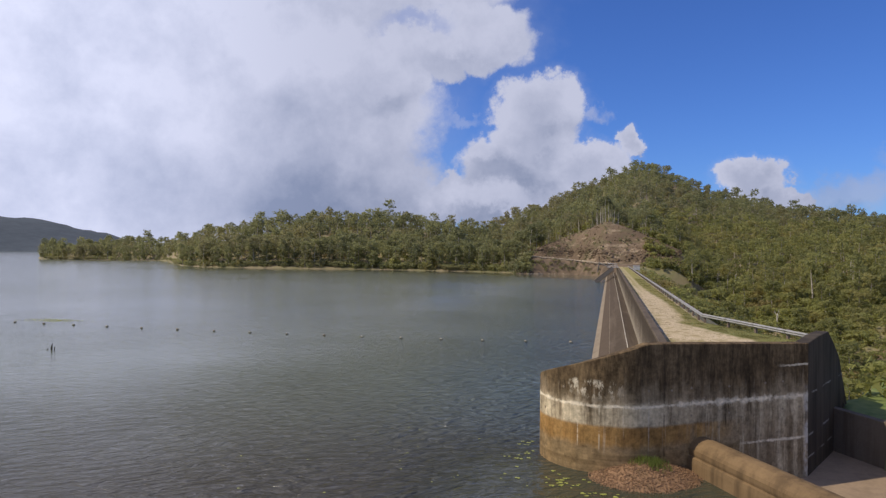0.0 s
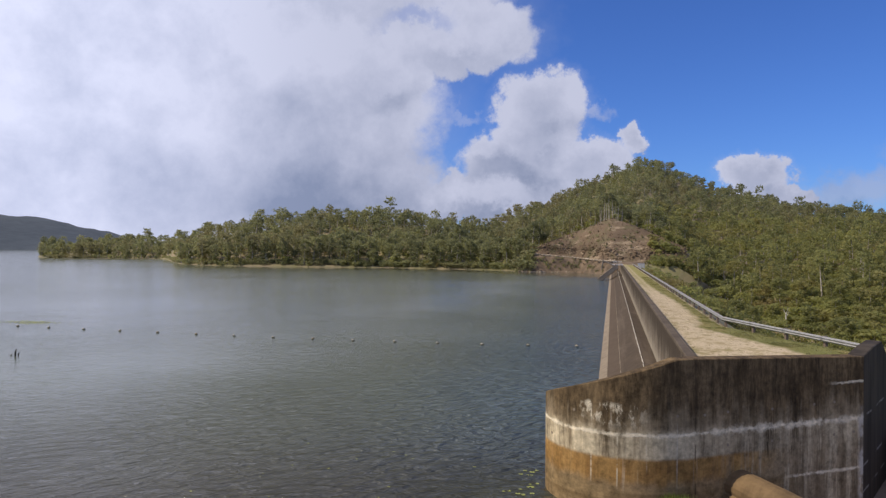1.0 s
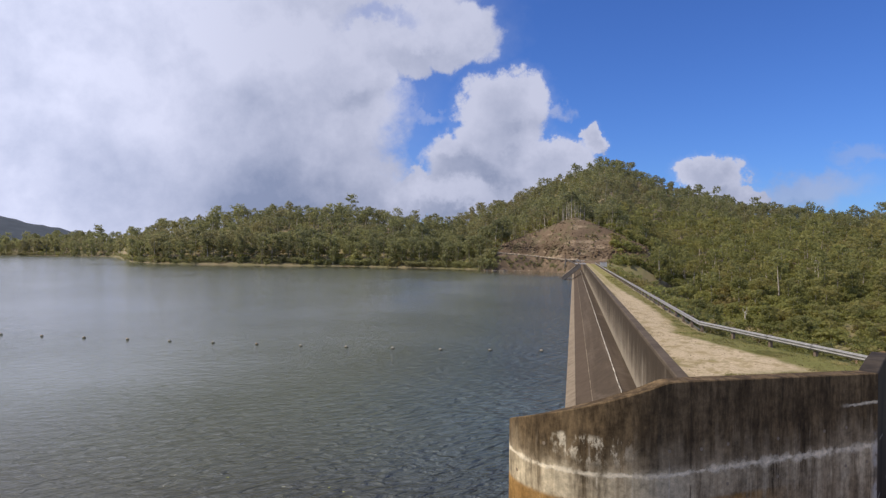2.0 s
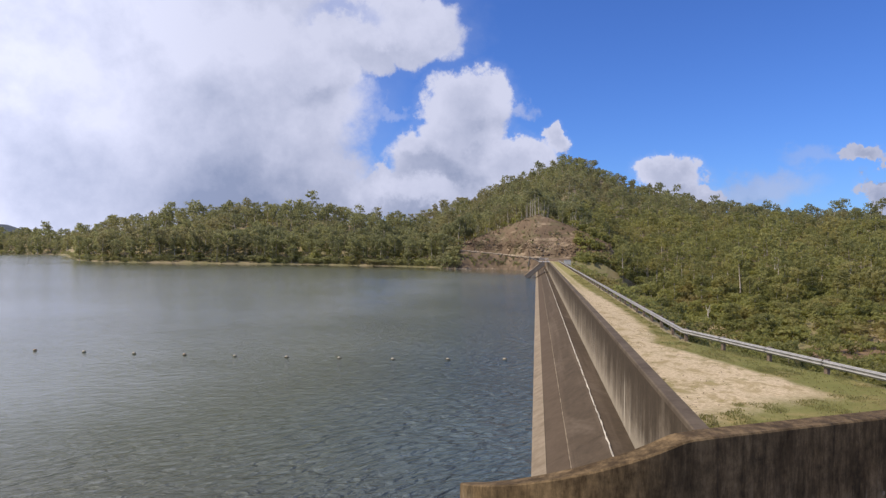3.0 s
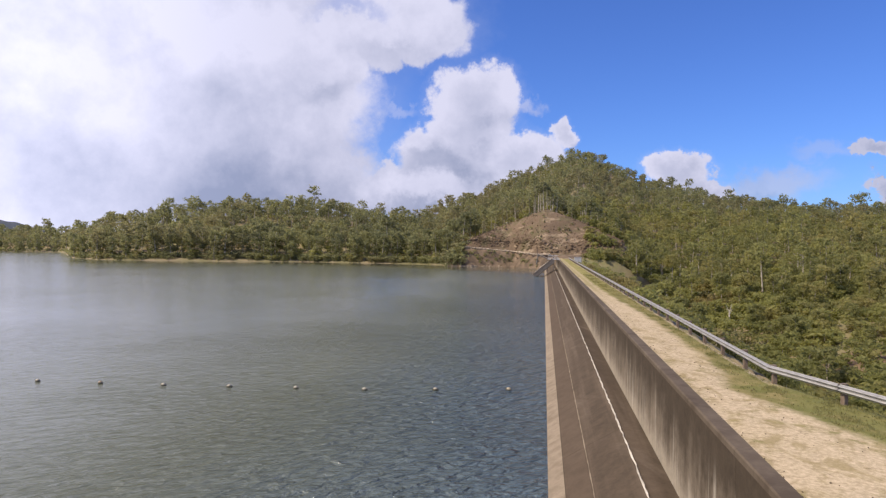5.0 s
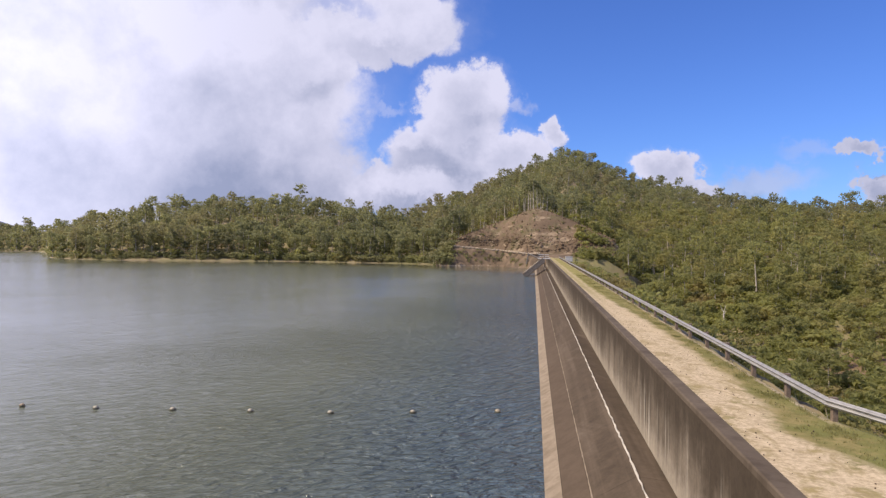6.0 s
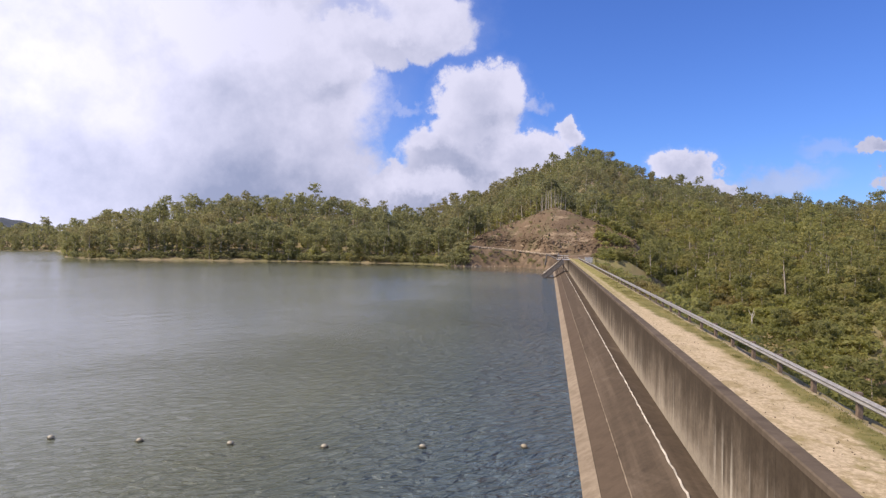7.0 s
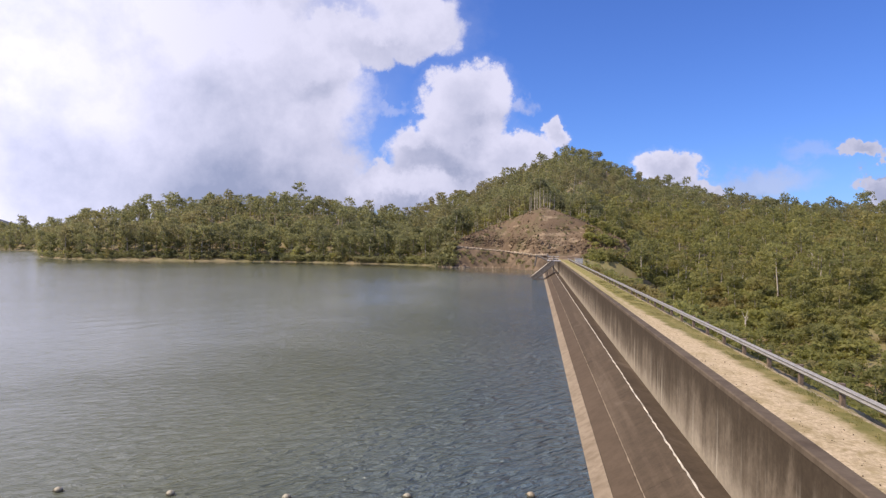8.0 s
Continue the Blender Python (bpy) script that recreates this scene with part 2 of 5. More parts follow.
    c = n.mix(n.math("MULTIPLY", edge, n.ramp(ragged, 0.42, 0.58, 0.1, 0.85)), c, (0.50, 0.48, 0.44))
    n.put(p.inputs["Base Color"], c)
    return m


def algae_concrete():
    """The return wall, almost black with growth, with broken lime lines."""
    m, n, p, c, (x, y, z), at = concrete("black_algae_concrete", (0.085, 0.068, 0.050), (0.030, 0.024, 0.018), 0.7)
    rag = n.noise(at, 1.4, 6.0, 0.7)
    for level in (2.75, 0.9, -0.1):
        off = n.math("ABSOLUTE", n.math("SUBTRACT", n.math("ADD", z, n.math("MULTIPLY", n.math("SUBTRACT", rag, 0.5), 0.25)), level))
        line = n.math("MULTIPLY", n.ramp(off, 0.06, 0.02), n.ramp(n.noise(at, 0.7, 4.0), 0.48, 0.56))
        c = n.mix(n.math("MULTIPLY", line, 0.6), c, (0.36, 0.34, 0.31))
    n.put(p.inputs["Base Color"], c)
    return m


def wall_concrete():
    """The long parapet wall: pale lime wash on its lower half, dark runs from its cap."""
    m, n, p, c, (x, y, z), at = concrete("streaked_wall_concrete", (0.200, 0.164, 0.123), (0.118, 0.093, 0.067), 0.45)
    drip = n.noise(n.vec("ADD", n.vec("MULTIPLY", at, (1.0, 0.85, 0.10)), n.vec("SCALE", n.noise(at, 0.7, 4.0, colour=True), 0.5)), 1.0, 7.0, 0.74)
    broad = n.noise(n.vec("MULTIPLY", at, (0.2, 0.16, 0.05)), 1.0, 4.0, 0.6)
    hang = n.math("ADD", z, n.math("MULTIPLY", n.math("SUBTRACT", n.math("ADD", n.math("MULTIPLY", drip, 0.6), n.math("MULTIPLY", broad, 0.4)), 0.5), 9.0))
    c = n.mix(n.math("MULTIPLY", n.ramp(n.math("ADD", hang, n.math("MULTIPLY", n.math("SUBTRACT", n.noise(at, 0.5, 6.0, 0.68), 0.5), 3.0)), 2.0, 4.2), 0.90), c, (0.050, 0.037, 0.025))
    thin = n.noise(n.vec("MULTIPLY", at, (3, 4.2, 0.05)), 1.0, 5.0, 0.65)
    c = n.mix(n.math("MULTIPLY", n.ramp(thin, 0.57, 0.72), 0.3), c, (0.070, 0.055, 0.042))
    lime = n.math("MULTIPLY", n.ramp(n.noise(n.vec("MULTIPLY", at, (3, 2.4, 0.06)), 1.3, 5.0, 0.65), 0.56, 0.72), n.ramp(z, 4.3, 2.2))
    c = n.mix(n.math("MULTIPLY", lime, 0.9), c, (0.52, 0.48, 0.40))
    base = n.math("MULTIPLY", n.ramp(n.math("ADD", z, n.math("MULTIPLY", n.math("SUBTRACT", drip, 0.5), 2.5)), 2.7, 1.7), 0.65)
    c = n.mix(base, c, (0.37, 0.325, 0.255))
    c = mottled(n, c, at, 0.22)
    n.put(p.inputs["Base Color"], c)
    return m


def slab_concrete():
    """The face slab: brown silt film, with paler scuffs and wash lines."""
    m, n, p, c, (x, y, z), at = concrete("face_slab_concrete", (0.092, 0.069, 0.048), (0.060, 0.045, 0.031), 0.4)
    wash = n.noise(n.vec("MULTIPLY", at, (1.4, 0.05, 1.4)), 1.0, 5.0, 0.6)
    c = n.mix(n.math("MULTIPLY", n.ramp(wash, 0.5, 0.68), 0.45), c, (0.150, 0.115, 0.083))
    scuff = n.noise(n.vec("ADD", n.vec("MULTIPLY", at, (0.5, 0.16, 0.5)), n.vec("SCALE", n.join(y, x, 0.0), 0.1)), 1.0, 5.0, 0.6, 0.6)
    c = n.mix(n.math("MULTIPLY", n.ramp(scuff, 0.56, 0.70), 0.4), c, (0.165, 0.130, 0.098))
    n.put(p.inputs["Base Color"], mottled(n, c, at, 0.18))
    return m


def buoy_material():
    """Sun-faded float plastic: each float its own shade from cream to rust."""
    m, n, p = material("faded_buoy_plastic")
    f = n.add("ShaderNodeObjectInfo").outputs["Random"]
    grime = n.noise(n.add("ShaderNodeTexCoord").outputs["Object"], 9.0, 5.0, 0.65)
    c = n.mix(n.ramp(f, 0.3, 0.9), (0.40, 0.37, 0.29), (0.30, 0.21, 0.12))
    n.put(p.inputs["Base Color"], n.mix(n.math("MULTIPLY", n.ramp(grime, 0.42, 0.62), 0.7), c, (0.12, 0.11, 0.07)))
    p.inputs["Roughness"].default_value = 0.55
    return m


MAT_ABUTMENT = abutment_concrete()
MAT_WALL = wall_concrete()
MAT_CAP = concrete("cap_concrete", (0.142, 0.112, 0.082), (0.072, 0.054, 0.038), 0.5)[0]
MAT_ALGAE = algae_concrete()
MAT_SLAB = slab_concrete()
MAT_TIDE = concrete("silt_washed_concrete", (0.112, 0.083, 0.058), (0.078, 0.057, 0.039), 0.5)[0]
MAT_STRIP = concrete("bleached_concrete", (0.300, 0.245, 0.180), (0.175, 0.135, 0.094), 0.6)[0]
MAT_CREST = concrete("ochre_weir_concrete", (0.225, 0.150, 0.080), (0.105, 0.070, 0.039), 0.7)[0]
MAT_TROUGH = concrete("trough_concrete", (0.190, 0.150, 0.112), (0.090, 0.068, 0.048), 0.6)[0]
MAT_CHUTE = concrete("chute_concrete", (0.34, 0.252, 0.172), (0.20, 0.146, 0.100), 0.4)[0]
MAT_LIME = plain("white_joint_sealant", (0.52, 0.48, 0.41), 0.8, 0.0, 0.4, 1.2)
MAT_STEEL = plain("galvanised_steel", (0.33, 0.325, 0.315), 0.58, 0.40, 0.15, 4.0)
MAT_POST = plain("weathered_timber_post", (0.16, 0.12, 0.09), 0.85, 0.0, 0.3, 6.0, 0.01)
MAT_DARK_STEEL = plain("weathered_steel", (0.17, 0.15, 0.13), 0.6, 0.4, 0.3, 3.0)
MAT_GREY_STEEL = plain("grey_painted_steel", (0.50, 0.48, 0.45), 0.55, 0.2, 0.2, 3.0)
MAT_BUOY = buoy_material()
MAT_BUOY_WET = plain("slimy_buoy_plastic", (0.10, 0.09, 0.06), 0.4, 0.0, 0.3, 6.0)
MAT_BARK = plain("pale_gum_bark", (0.40, 0.355, 0.295), 0.85, 0.0, 0.35, 0.8)
MAT_DEAD = plain("grey_dead_wood", (0.50, 0.46, 0.41), 0.9, 0.0, 0.2, 1.0)
MAT_STUMP = plain("waterlogged_wood", (0.04, 0.035, 0.03), 0.7, 0.0, 0.3, 3.0)
MAT_BOX = plain("painted_cabinet", (0.46, 0.46, 0.45), 0.6, 0.0, 0.1, 2.0)
MAT_LILY = plain("yellow_green_pads", (0.30, 0.32, 0.07), 0.5, 0.0, 0.3, 3.0)


def leaf_material(name, dark, light, dry, patch=0.03, much=0.5):
    m, n, p = material(name)
    at = place(n)
    rnd = n.add("ShaderNodeNewGeometry").outputs["Random Per Island"]
    tone = n.noise(at, 0.07, 3.0, 0.6)
    c = n.mix(n.ramp(tone, 0.36, 0.64), dark, light)
    c = n.mix(n.math("MULTIPLY", n.ramp(n.noise(at, patch, 4.0), 0.48, 0.64), much), c, dry)
    c = n.mix(n.math("MULTIPLY", rnd, 0.20), c, tuple(v * 1.7 for v in light))
    n.put(p.inputs["Base Color"], c)
    p.inputs["Roughness"].default_value = 0.6
    t = n.add("ShaderNodeBsdfTranslucent")
    n.put(t.inputs[0], c)
    s = n.add("ShaderNodeMixShader")
    s.inputs[0].default_value = 0.67
    n.put(s.inputs[1], p.outputs[0])
    n.put(s.inputs[2], t.outputs[0])
    out = [o for o in n.tree.nodes if o.type == "OUTPUT_MATERIAL"][0]
    n.put(out.inputs[0], s.outputs[0])
    return m


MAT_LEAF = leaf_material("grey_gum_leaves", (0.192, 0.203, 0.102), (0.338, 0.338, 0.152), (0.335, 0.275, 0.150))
MAT_VALLEY_LEAF = leaf_material("olive_gum_leaves", (0.220, 0.226, 0.086), (0.378, 0.372, 0.130), (0.375, 0.275, 0.128), 0.035, 0.36)
MAT_SHRUB = leaf_material("shrub_leaves", (0.210, 0.220, 0.076), (0.352, 0.352, 0.114), (0.340, 0.250, 0.122), 0.045, 0.7)
MAT_TUFT = leaf_material("fresh_grass_blades", (0.130, 0.190, 0.040), (0.210, 0.270, 0.065), (0.260, 0.240, 0.090))
MAT_GRASS = leaf_material("grass_blades", (0.230, 0.235, 0.078), (0.340, 0.310, 0.118), (0.400, 0.330, 0.160))


def water_material():
    m, n, p = material("lake_water")
    at = place(n)
    x, y, z = n.xyz(at)
    murk = n.noise(at, 0.02, 3.0)
    silt = n.mix(n.ramp(murk, 0.35, 0.65), (0.114, 0.127, 0.094), (0.132, 0.147, 0.110))
    # bluer towards the dam: sky reflection off the waves put into the base colour
    deep = n.mix(n.ramp(murk, 0.35, 0.65), (0.074, 0.112, 0.144), (0.092, 0.132, 0.162))
    n.put(p.inputs["Base Color"], n.mix(n.ramp(n.math("ADD", x, n.math("MULTIPLY", n.math("SUBTRACT", n.noise(at, 0.03, 3.0), 0.5), 14.0)), -17.0, 3.0), silt, deep))
    p.inputs["Roughness"].default_value = 0.13
    p.inputs["IOR"].default_value = 1.33
    drift = n.vec("ADD", at, n.vec("SCALE", n.noise(at, 0.05, 2.0, colour=True), 5.0))
    dx, dy, dz = n.xyz(drift)
    swell = n.noise(n.join(n.math("MULTIPLY", n.math("ADD", n.math("MULTIPLY", dx, 0.5), n.math("MULTIPLY", dy, 0.86)), 0.16), n.math("MULTIPLY", n.math("SUBTRACT", n.math("MULTIPLY", dy, 0.5), n.math("MULTIPLY", dx, 0.86)), 0.62), 0.0), 0.8, 3.0, 0.55, 0.4)
    turned = n.vec("ADD", n.vec("MULTIPLY", drift, (0.80, 1.15, 1)), n.vec("MULTIPLY", n.join(y, x, 0.0), (-0.34, -0.42, 0)))
    small = n.noise(turned, 1.55, 4.0, 0.5, 0.7)
    tiny = n.noise(turned, 3.4, 2.0, 0.5, 0.5)
    small = n.math("ADD", n.math("MULTIPLY", small, 0.8), n.math("MULTIPLY", tiny, 0.25))
    gust = n.ramp(n.noise(at, 0.016, 3.0, 0.55), 0.32, 0.74)
    wind = n.math("ADD", 0.020, n.math("ADD", n.math("MULTIPLY", gust, 0.070), n.math("MULTIPLY", n.math("POWER", n.ramp(n.math("ADD", x, n.math("MULTIPLY", n.math("SUBTRACT", gust, 0.5), 14.0)), -46.0, -2.0), 2.2), 0.90)))
    h = n.math("ADD", n.math("MULTIPLY", swell, 0.055), n.math("MULTIPLY", n.math("MULTIPLY", small, wind), 1.0))
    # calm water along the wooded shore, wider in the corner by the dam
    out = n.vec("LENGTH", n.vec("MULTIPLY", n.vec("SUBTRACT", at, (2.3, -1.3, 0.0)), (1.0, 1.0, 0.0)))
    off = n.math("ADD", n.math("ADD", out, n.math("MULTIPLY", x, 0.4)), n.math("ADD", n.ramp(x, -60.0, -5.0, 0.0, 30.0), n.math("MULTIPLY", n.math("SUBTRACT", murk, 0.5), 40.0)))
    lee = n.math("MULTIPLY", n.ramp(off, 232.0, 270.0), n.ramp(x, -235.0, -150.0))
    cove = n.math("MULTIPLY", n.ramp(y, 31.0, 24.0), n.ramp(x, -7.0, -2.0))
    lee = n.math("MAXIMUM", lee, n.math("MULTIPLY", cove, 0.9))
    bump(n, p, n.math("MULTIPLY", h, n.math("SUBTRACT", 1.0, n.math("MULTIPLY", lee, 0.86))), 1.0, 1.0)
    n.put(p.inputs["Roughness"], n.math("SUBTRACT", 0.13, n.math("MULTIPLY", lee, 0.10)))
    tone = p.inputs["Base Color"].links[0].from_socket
    # browner near water: the end wall's shade and reflection are mixed into the colour
    near_dark = n.ramp(n.math("ADD", y, n.math("MULTIPLY", n.math("SUBTRACT", murk, 0.5), 30.0)), 42.0, 14.0)
    tone = n.mix(n.math("MULTIPLY", near_dark, 0.85), tone, (0.064, 0.054, 0.044))
    # the end wall's dark reflection, painted into the sheltered water's colour
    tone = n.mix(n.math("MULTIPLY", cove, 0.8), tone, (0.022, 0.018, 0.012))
    # the wooded shore's dark reflection is painted into the base colour
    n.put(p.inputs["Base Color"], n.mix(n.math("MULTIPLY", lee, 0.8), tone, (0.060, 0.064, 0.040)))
    return m


def ground_material():
    m, n, p = material("bush_ground")
    at = place(n)
    x, y, z = n.xyz(at)
    a, b = n.noise(at, 0.05, 5.0, 0.6), n.noise(at, 0.6, 6.0, 0.65)
    c = n.mix(n.ramp(a, 0.35, 0.65), (0.175, 0.168, 0.074), (0.250, 0.190, 0.110))
    c = n.mix(n.math("MULTIPLY", n.ramp(b, 0.4, 0.7), 0.5), c, (0.25, 0.195, 0.11))
    # mud and reeds along the waterline
    shore = n.math("MULTIPLY", n.ramp(n.math("ADD", z, n.math("MULTIPLY", n.math("SUBTRACT", b, 0.5), 0.6)), 0.75, 0.3), n.ramp(x, 30.0, 10.0))
    c = n.mix(shore, c, n.mix(n.ramp(a, 0.45, 0.6), (0.165, 0.150, 0.070), (0.230, 0.185, 0.112)))
    # bare red earth on the valley side
    d = n.vec("LENGTH", n.vec("MULTIPLY", n.vec("SUBTRACT", at, (67.0, 161.0, 0.0)), (1 / 17.0, 1 / 12.0, 0.0)))
    c = n.mix(n.ramp(n.math("ADD", d, n.math("SUBTRACT", b, 0.5)), 1.15, 0.75), c, n.mix(n.ramp(b, 0.35, 0.65), (0.155, 0.105, 0.062), (0.245, 0.165, 0.100)))
    n.put(p.inputs["Base Color"], c)
    p.inputs["Roughness"].default_value = 0.9
    bump(n, p, b, 0.6, 0.2)
    return m


def lawn_material():
    m, n, p = material("mown_grass")
    at = place(n)
    f = n.noise(at, 1.5, 6.0, 0.65)
    n.put(p.inputs["Base Color"], n.mix(n.ramp(f, 0.3, 0.7), (0.110, 0.155, 0.034), (0.200, 0.230, 0.064)))
    p.inputs["Roughness"].default_value = 0.9
    return m


def rock_material():
    m, n, p = material("cut_rock")
    at = place(n)
    a, b, c3 = n.noise(at, 0.09, 5.0, 0.6), n.noise(at, 0.5, 6.0, 0.7), n.noise(n.vec("MULTIPLY", at, (1, 1, 2.5)), 0.22, 5.0, 0.6)
    c = n.mix(n.ramp(a, 0.35, 0.65), (0.114, 0.078, 0.047), (0.158, 0.110, 0.069))
    c = n.mix(n.math("MULTIPLY", n.ramp(n.math("ADD", n.math("MULTIPLY", c3, 0.6), n.math("MULTIPLY", n.noise(at, 0.045, 3.0), 0.4)), 0.53, 0.60), 0.48), c, (0.43, 0.335, 0.225))
    c = n.mix(n.math("MULTIPLY", n.ramp(b, 0.5, 0.7), 0.5), c, (0.098, 0.062, 0.040))
    scrub = n.math("MULTIPLY", n.ramp(n.noise(at, 0.16, 6.0, 0.7), 0.50, 0.60), 0.7)
    c = n.mix(scrub, c, (0.105, 0.090, 0.042))
    n.put(p.inputs["Base Color"], c)
    p.inputs["Roughness"].default_value = 0.95
    bump(n, p, b, 0.8, 0.5)
    return m


def road_material():
    """Dry grass over the dam's crest, worn to pale gravel along the wheel track."""
    m, n, p = material("grass_and_gravel")
    at = place(n)
    x, y, z = n.xyz(at)
    big, mid, fine = n.noise(at, 0.28, 4.0, 0.6), n.noise(at, 1.1, 6.0, 0.7), n.noise(at, 7.0, 5.0, 0.7)
    wig = n.math("ADD", n.math("MULTIPLY", n.math("SUBTRACT", big, 0.5), 1.3), n.math("MULTIPLY", n.math("SUBTRACT", mid, 0.5), 1.2))
    swing = n.math("MULTIPLY", n.math("MAXIMUM", n.math("SUBTRACT", 48.5, y), 0.0), 0.33)
    right = n.math("ADD", n.math("ADD", n.ramp(y, 70.0, 105.0, 8.1, 7.0), n.ramp(y, 54.0, 48.0, 0.0, -0.7)), swing)
    left = n.math("ADD", n.ramp(y, 56.0, 36.0, 4.7, 5.5), n.ramp(y, 56.0, 82.0, 0.0, 1.0))
    track = n.math("MULTIPLY", n.ramp(n.math("ADD", n.math("SUBTRACT", right, x), wig), -0.25, 0.4), n.ramp(n.math("ADD", n.math("SUBTRACT", x, left), n.math("MULTIPLY", wig, 0.8)), -0.3, 0.35))
    track = n.math("MULTIPLY", track, n.ramp(n.math("ADD", n.math("SUBTRACT", y, n.math("MULTIPLY", n.math("SUBTRACT", x, 7.0), 0.75)), n.math("MULTIPLY", wig, 1.6)), 32.4, 35.0))
    centre = n.math("MULTIPLY", n.math("ADD", left, right), 0.5)
    ridge = n.math("MULTIPLY", n.ramp(n.math("ABSOLUTE", n.math("SUBTRACT", x, n.math("ADD", centre, wig))), 0.5, 0.15), n.ramp(y, 76.0, 110.0))
    track = n.math("MULTIPLY", track, n.math("SUBTRACT", 1.0, n.math("MULTIPLY", ridge, 0.7)))
    tuft = n.ramp(n.math("ADD", n.math("MULTIPLY", mid, 0.6), n.math("MULTIPLY", big, 0.4)), 0.52, 0.60)
    track = n.math("MULTIPLY", track, n.math("SUBTRACT", 1.0, n.math("MULTIPLY", tuft, n.ramp(y, 62.0, 50.0, 0.18, 0.80))))
    specks = n.ramp(n.noise(n.vec("MULTIPLY", at, (1.0, 1.6, 1.0)), 2.6, 6.0, 0.75), 0.58, 0.68)
    lush = n.math("MULTIPLY", n.ramp(n.math("ADD", n.noise(at, 0.45, 5.0, 0.65), n.ramp(x, 6.0, 9.5, -0.08, 0.06)), 0.44, 0.58), n.ramp(y, 58.0, 50.0, 0.25, 1.0))
    grass = n.mix(n.ramp(mid, 0.35, 0.65), (0.155, 0.146, 0.050), (0.290, 0.236, 0.104))
    grass = n.mix(n.ramp(y, 70.0, 120.0, 0.0, 0.8), grass, n.mix(n.ramp(mid, 0.35, 0.65), (0.225, 0.210, 0.066), (0.380, 0.330, 0.135)))
    grass = n.mix(n.math("MULTIPLY", lush, 0.8), grass, n.mix(fine, (0.122, 0.136, 0.040), (0.212, 0.206, 0.070)))
    gravel = n.mix(n.ramp(fine, 0.3, 0.72), (0.375, 0.298, 0.190), (0.640, 0.525, 0.360))
    gravel = n.mix(n.math("MULTIPLY", n.ramp(mid, 0.5, 0.75), 0.4), gravel, (0.36, 0.275, 0.15))
    straw = n.noise(n.vec("MULTIPLY", at, (1.3, 0.9, 1.0)), 0.75, 7.0, 0.72, 0.6)
    gravel = n.mix(n.math("MULTIPLY", n.ramp(straw, 0.50, 0.62), n.ramp(y, 75.0, 58.0, 0.15, 0.75)), gravel, n.mix(fine, (0.215, 0.172, 0.078), (0.370, 0.295, 0.150)))
    earth = n.noise(n.vec("MULTIPLY", at, (1.0, 1.5, 1.0)), 1.15, 6.0, 0.7)
    gravel = n.mix(n.math("MULTIPLY", n.ramp(earth, 0.60, 0.70), n.ramp(y, 72.0, 60.0, 0.1, 0.7)), gravel, (0.165, 0.128, 0.062))
    gravel = n.mix(n.math("MULTIPLY", specks, 0.32), gravel, (0.19, 0.145, 0.085))
    under = n.math("MULTIPLY", n.math("MULTIPLY", n.ramp(x, 8.92, 9.05), n.ramp(y, 49.0, 51.0)), n.ramp(mid, 0.34, 0.48))
    track = n.math("MAXIMUM", track, n.math("MULTIPLY", under, 0.8))
    n.put(p.inputs["Base Color"], n.mix(track, grass, gravel))
    p.inputs["Roughness"].default_value, p.inputs["Specular IOR Level"].default_value = 0.95, 0.1
    bump(n, p, fine, 0.7, 0.04)
    return m


def hill_material():
    m, n, p = material("haze_blue_forest")
    at = place(n)
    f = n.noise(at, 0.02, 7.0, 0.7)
    # the blue of distance haze is put into the forest's own colour
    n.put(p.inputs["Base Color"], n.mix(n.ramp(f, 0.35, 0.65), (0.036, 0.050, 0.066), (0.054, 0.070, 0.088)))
    p.inputs["Roughness"].default_value = 1.0
    return m


def pebble_material():
    m, n, p = material("red_gravel")
    rnd = n.add("ShaderNodeNewGeometry").outputs["Random Per Island"]
    c = n.mix(rnd, (0.150, 0.078, 0.040), (0.320, 0.195, 0.105))
    c = n.mix(n.math("MULTIPLY", n.ramp(n.noise(place(n), 1.6, 5.0, 0.7), 0.45, 0.65), 0.5), c, (0.110, 0.070, 0.036))
    n.put(p.inputs["Base Color"], c)
    p.inputs["Roughness"].default_value = 0.9
    return m


MAT_WATER, MAT_GROUND, MAT_LAWN, MAT_ROCK = water_material(), ground_material(), lawn_material(), rock_material()
MAT_PALE_ROCK = plain("bleached_rock", (0.37, 0.30, 0.22), 0.9, 0.0, 0.35, 0.8)
MAT_BANK = plain("bare_brown_bank", (0.135, 0.096, 0.062), 0.95, 0.0, 0.45, 0.35, 0.3)
MAT_ROAD, MAT_HILL, MAT_PEBBLE = road_material(), hill_material(), pebble_material()


# ---- mesh helpers ----
def mesh_of(name, verts, faces, materials, index=None, smooth=False):
    me = bpy.data.meshes.new(name)
    me.from_pydata([tuple(v) for v in verts], [], [tuple(f) for f in faces])
    for m in materials if isinstance(materials, (list, tuple)) else [materials]:
        me.materials.append(m)
    if index is not None:
        me.polygons.foreach_set("material_index", np.asarray(index, dtype=np.int32))
    if smooth:
        me.polygons.foreach_set("use_smooth", np.ones(len(me.polygons), dtype=bool))
    me.update()
    return me


def solid(name, bm, material):
    """A bmesh as a finished mesh."""
    me = bpy.data.meshes.new(name)
    bmesh.ops.recalc_face_normals(bm, faces=bm.faces)
    bm.to_mesh(me)
    bm.free()
    me.materials.append(material)
    return me


def part(name, bm, material, parent=None, label=""):
    """Links a bmesh, or a mesh that is ready, as one object under parent."""
    ob = new(name, bm if isinstance(bm, bpy.types.Mesh) else solid(name, bm, material))
    ob.parent = parent
    if label:
        tagged(ob, label)
    return ob


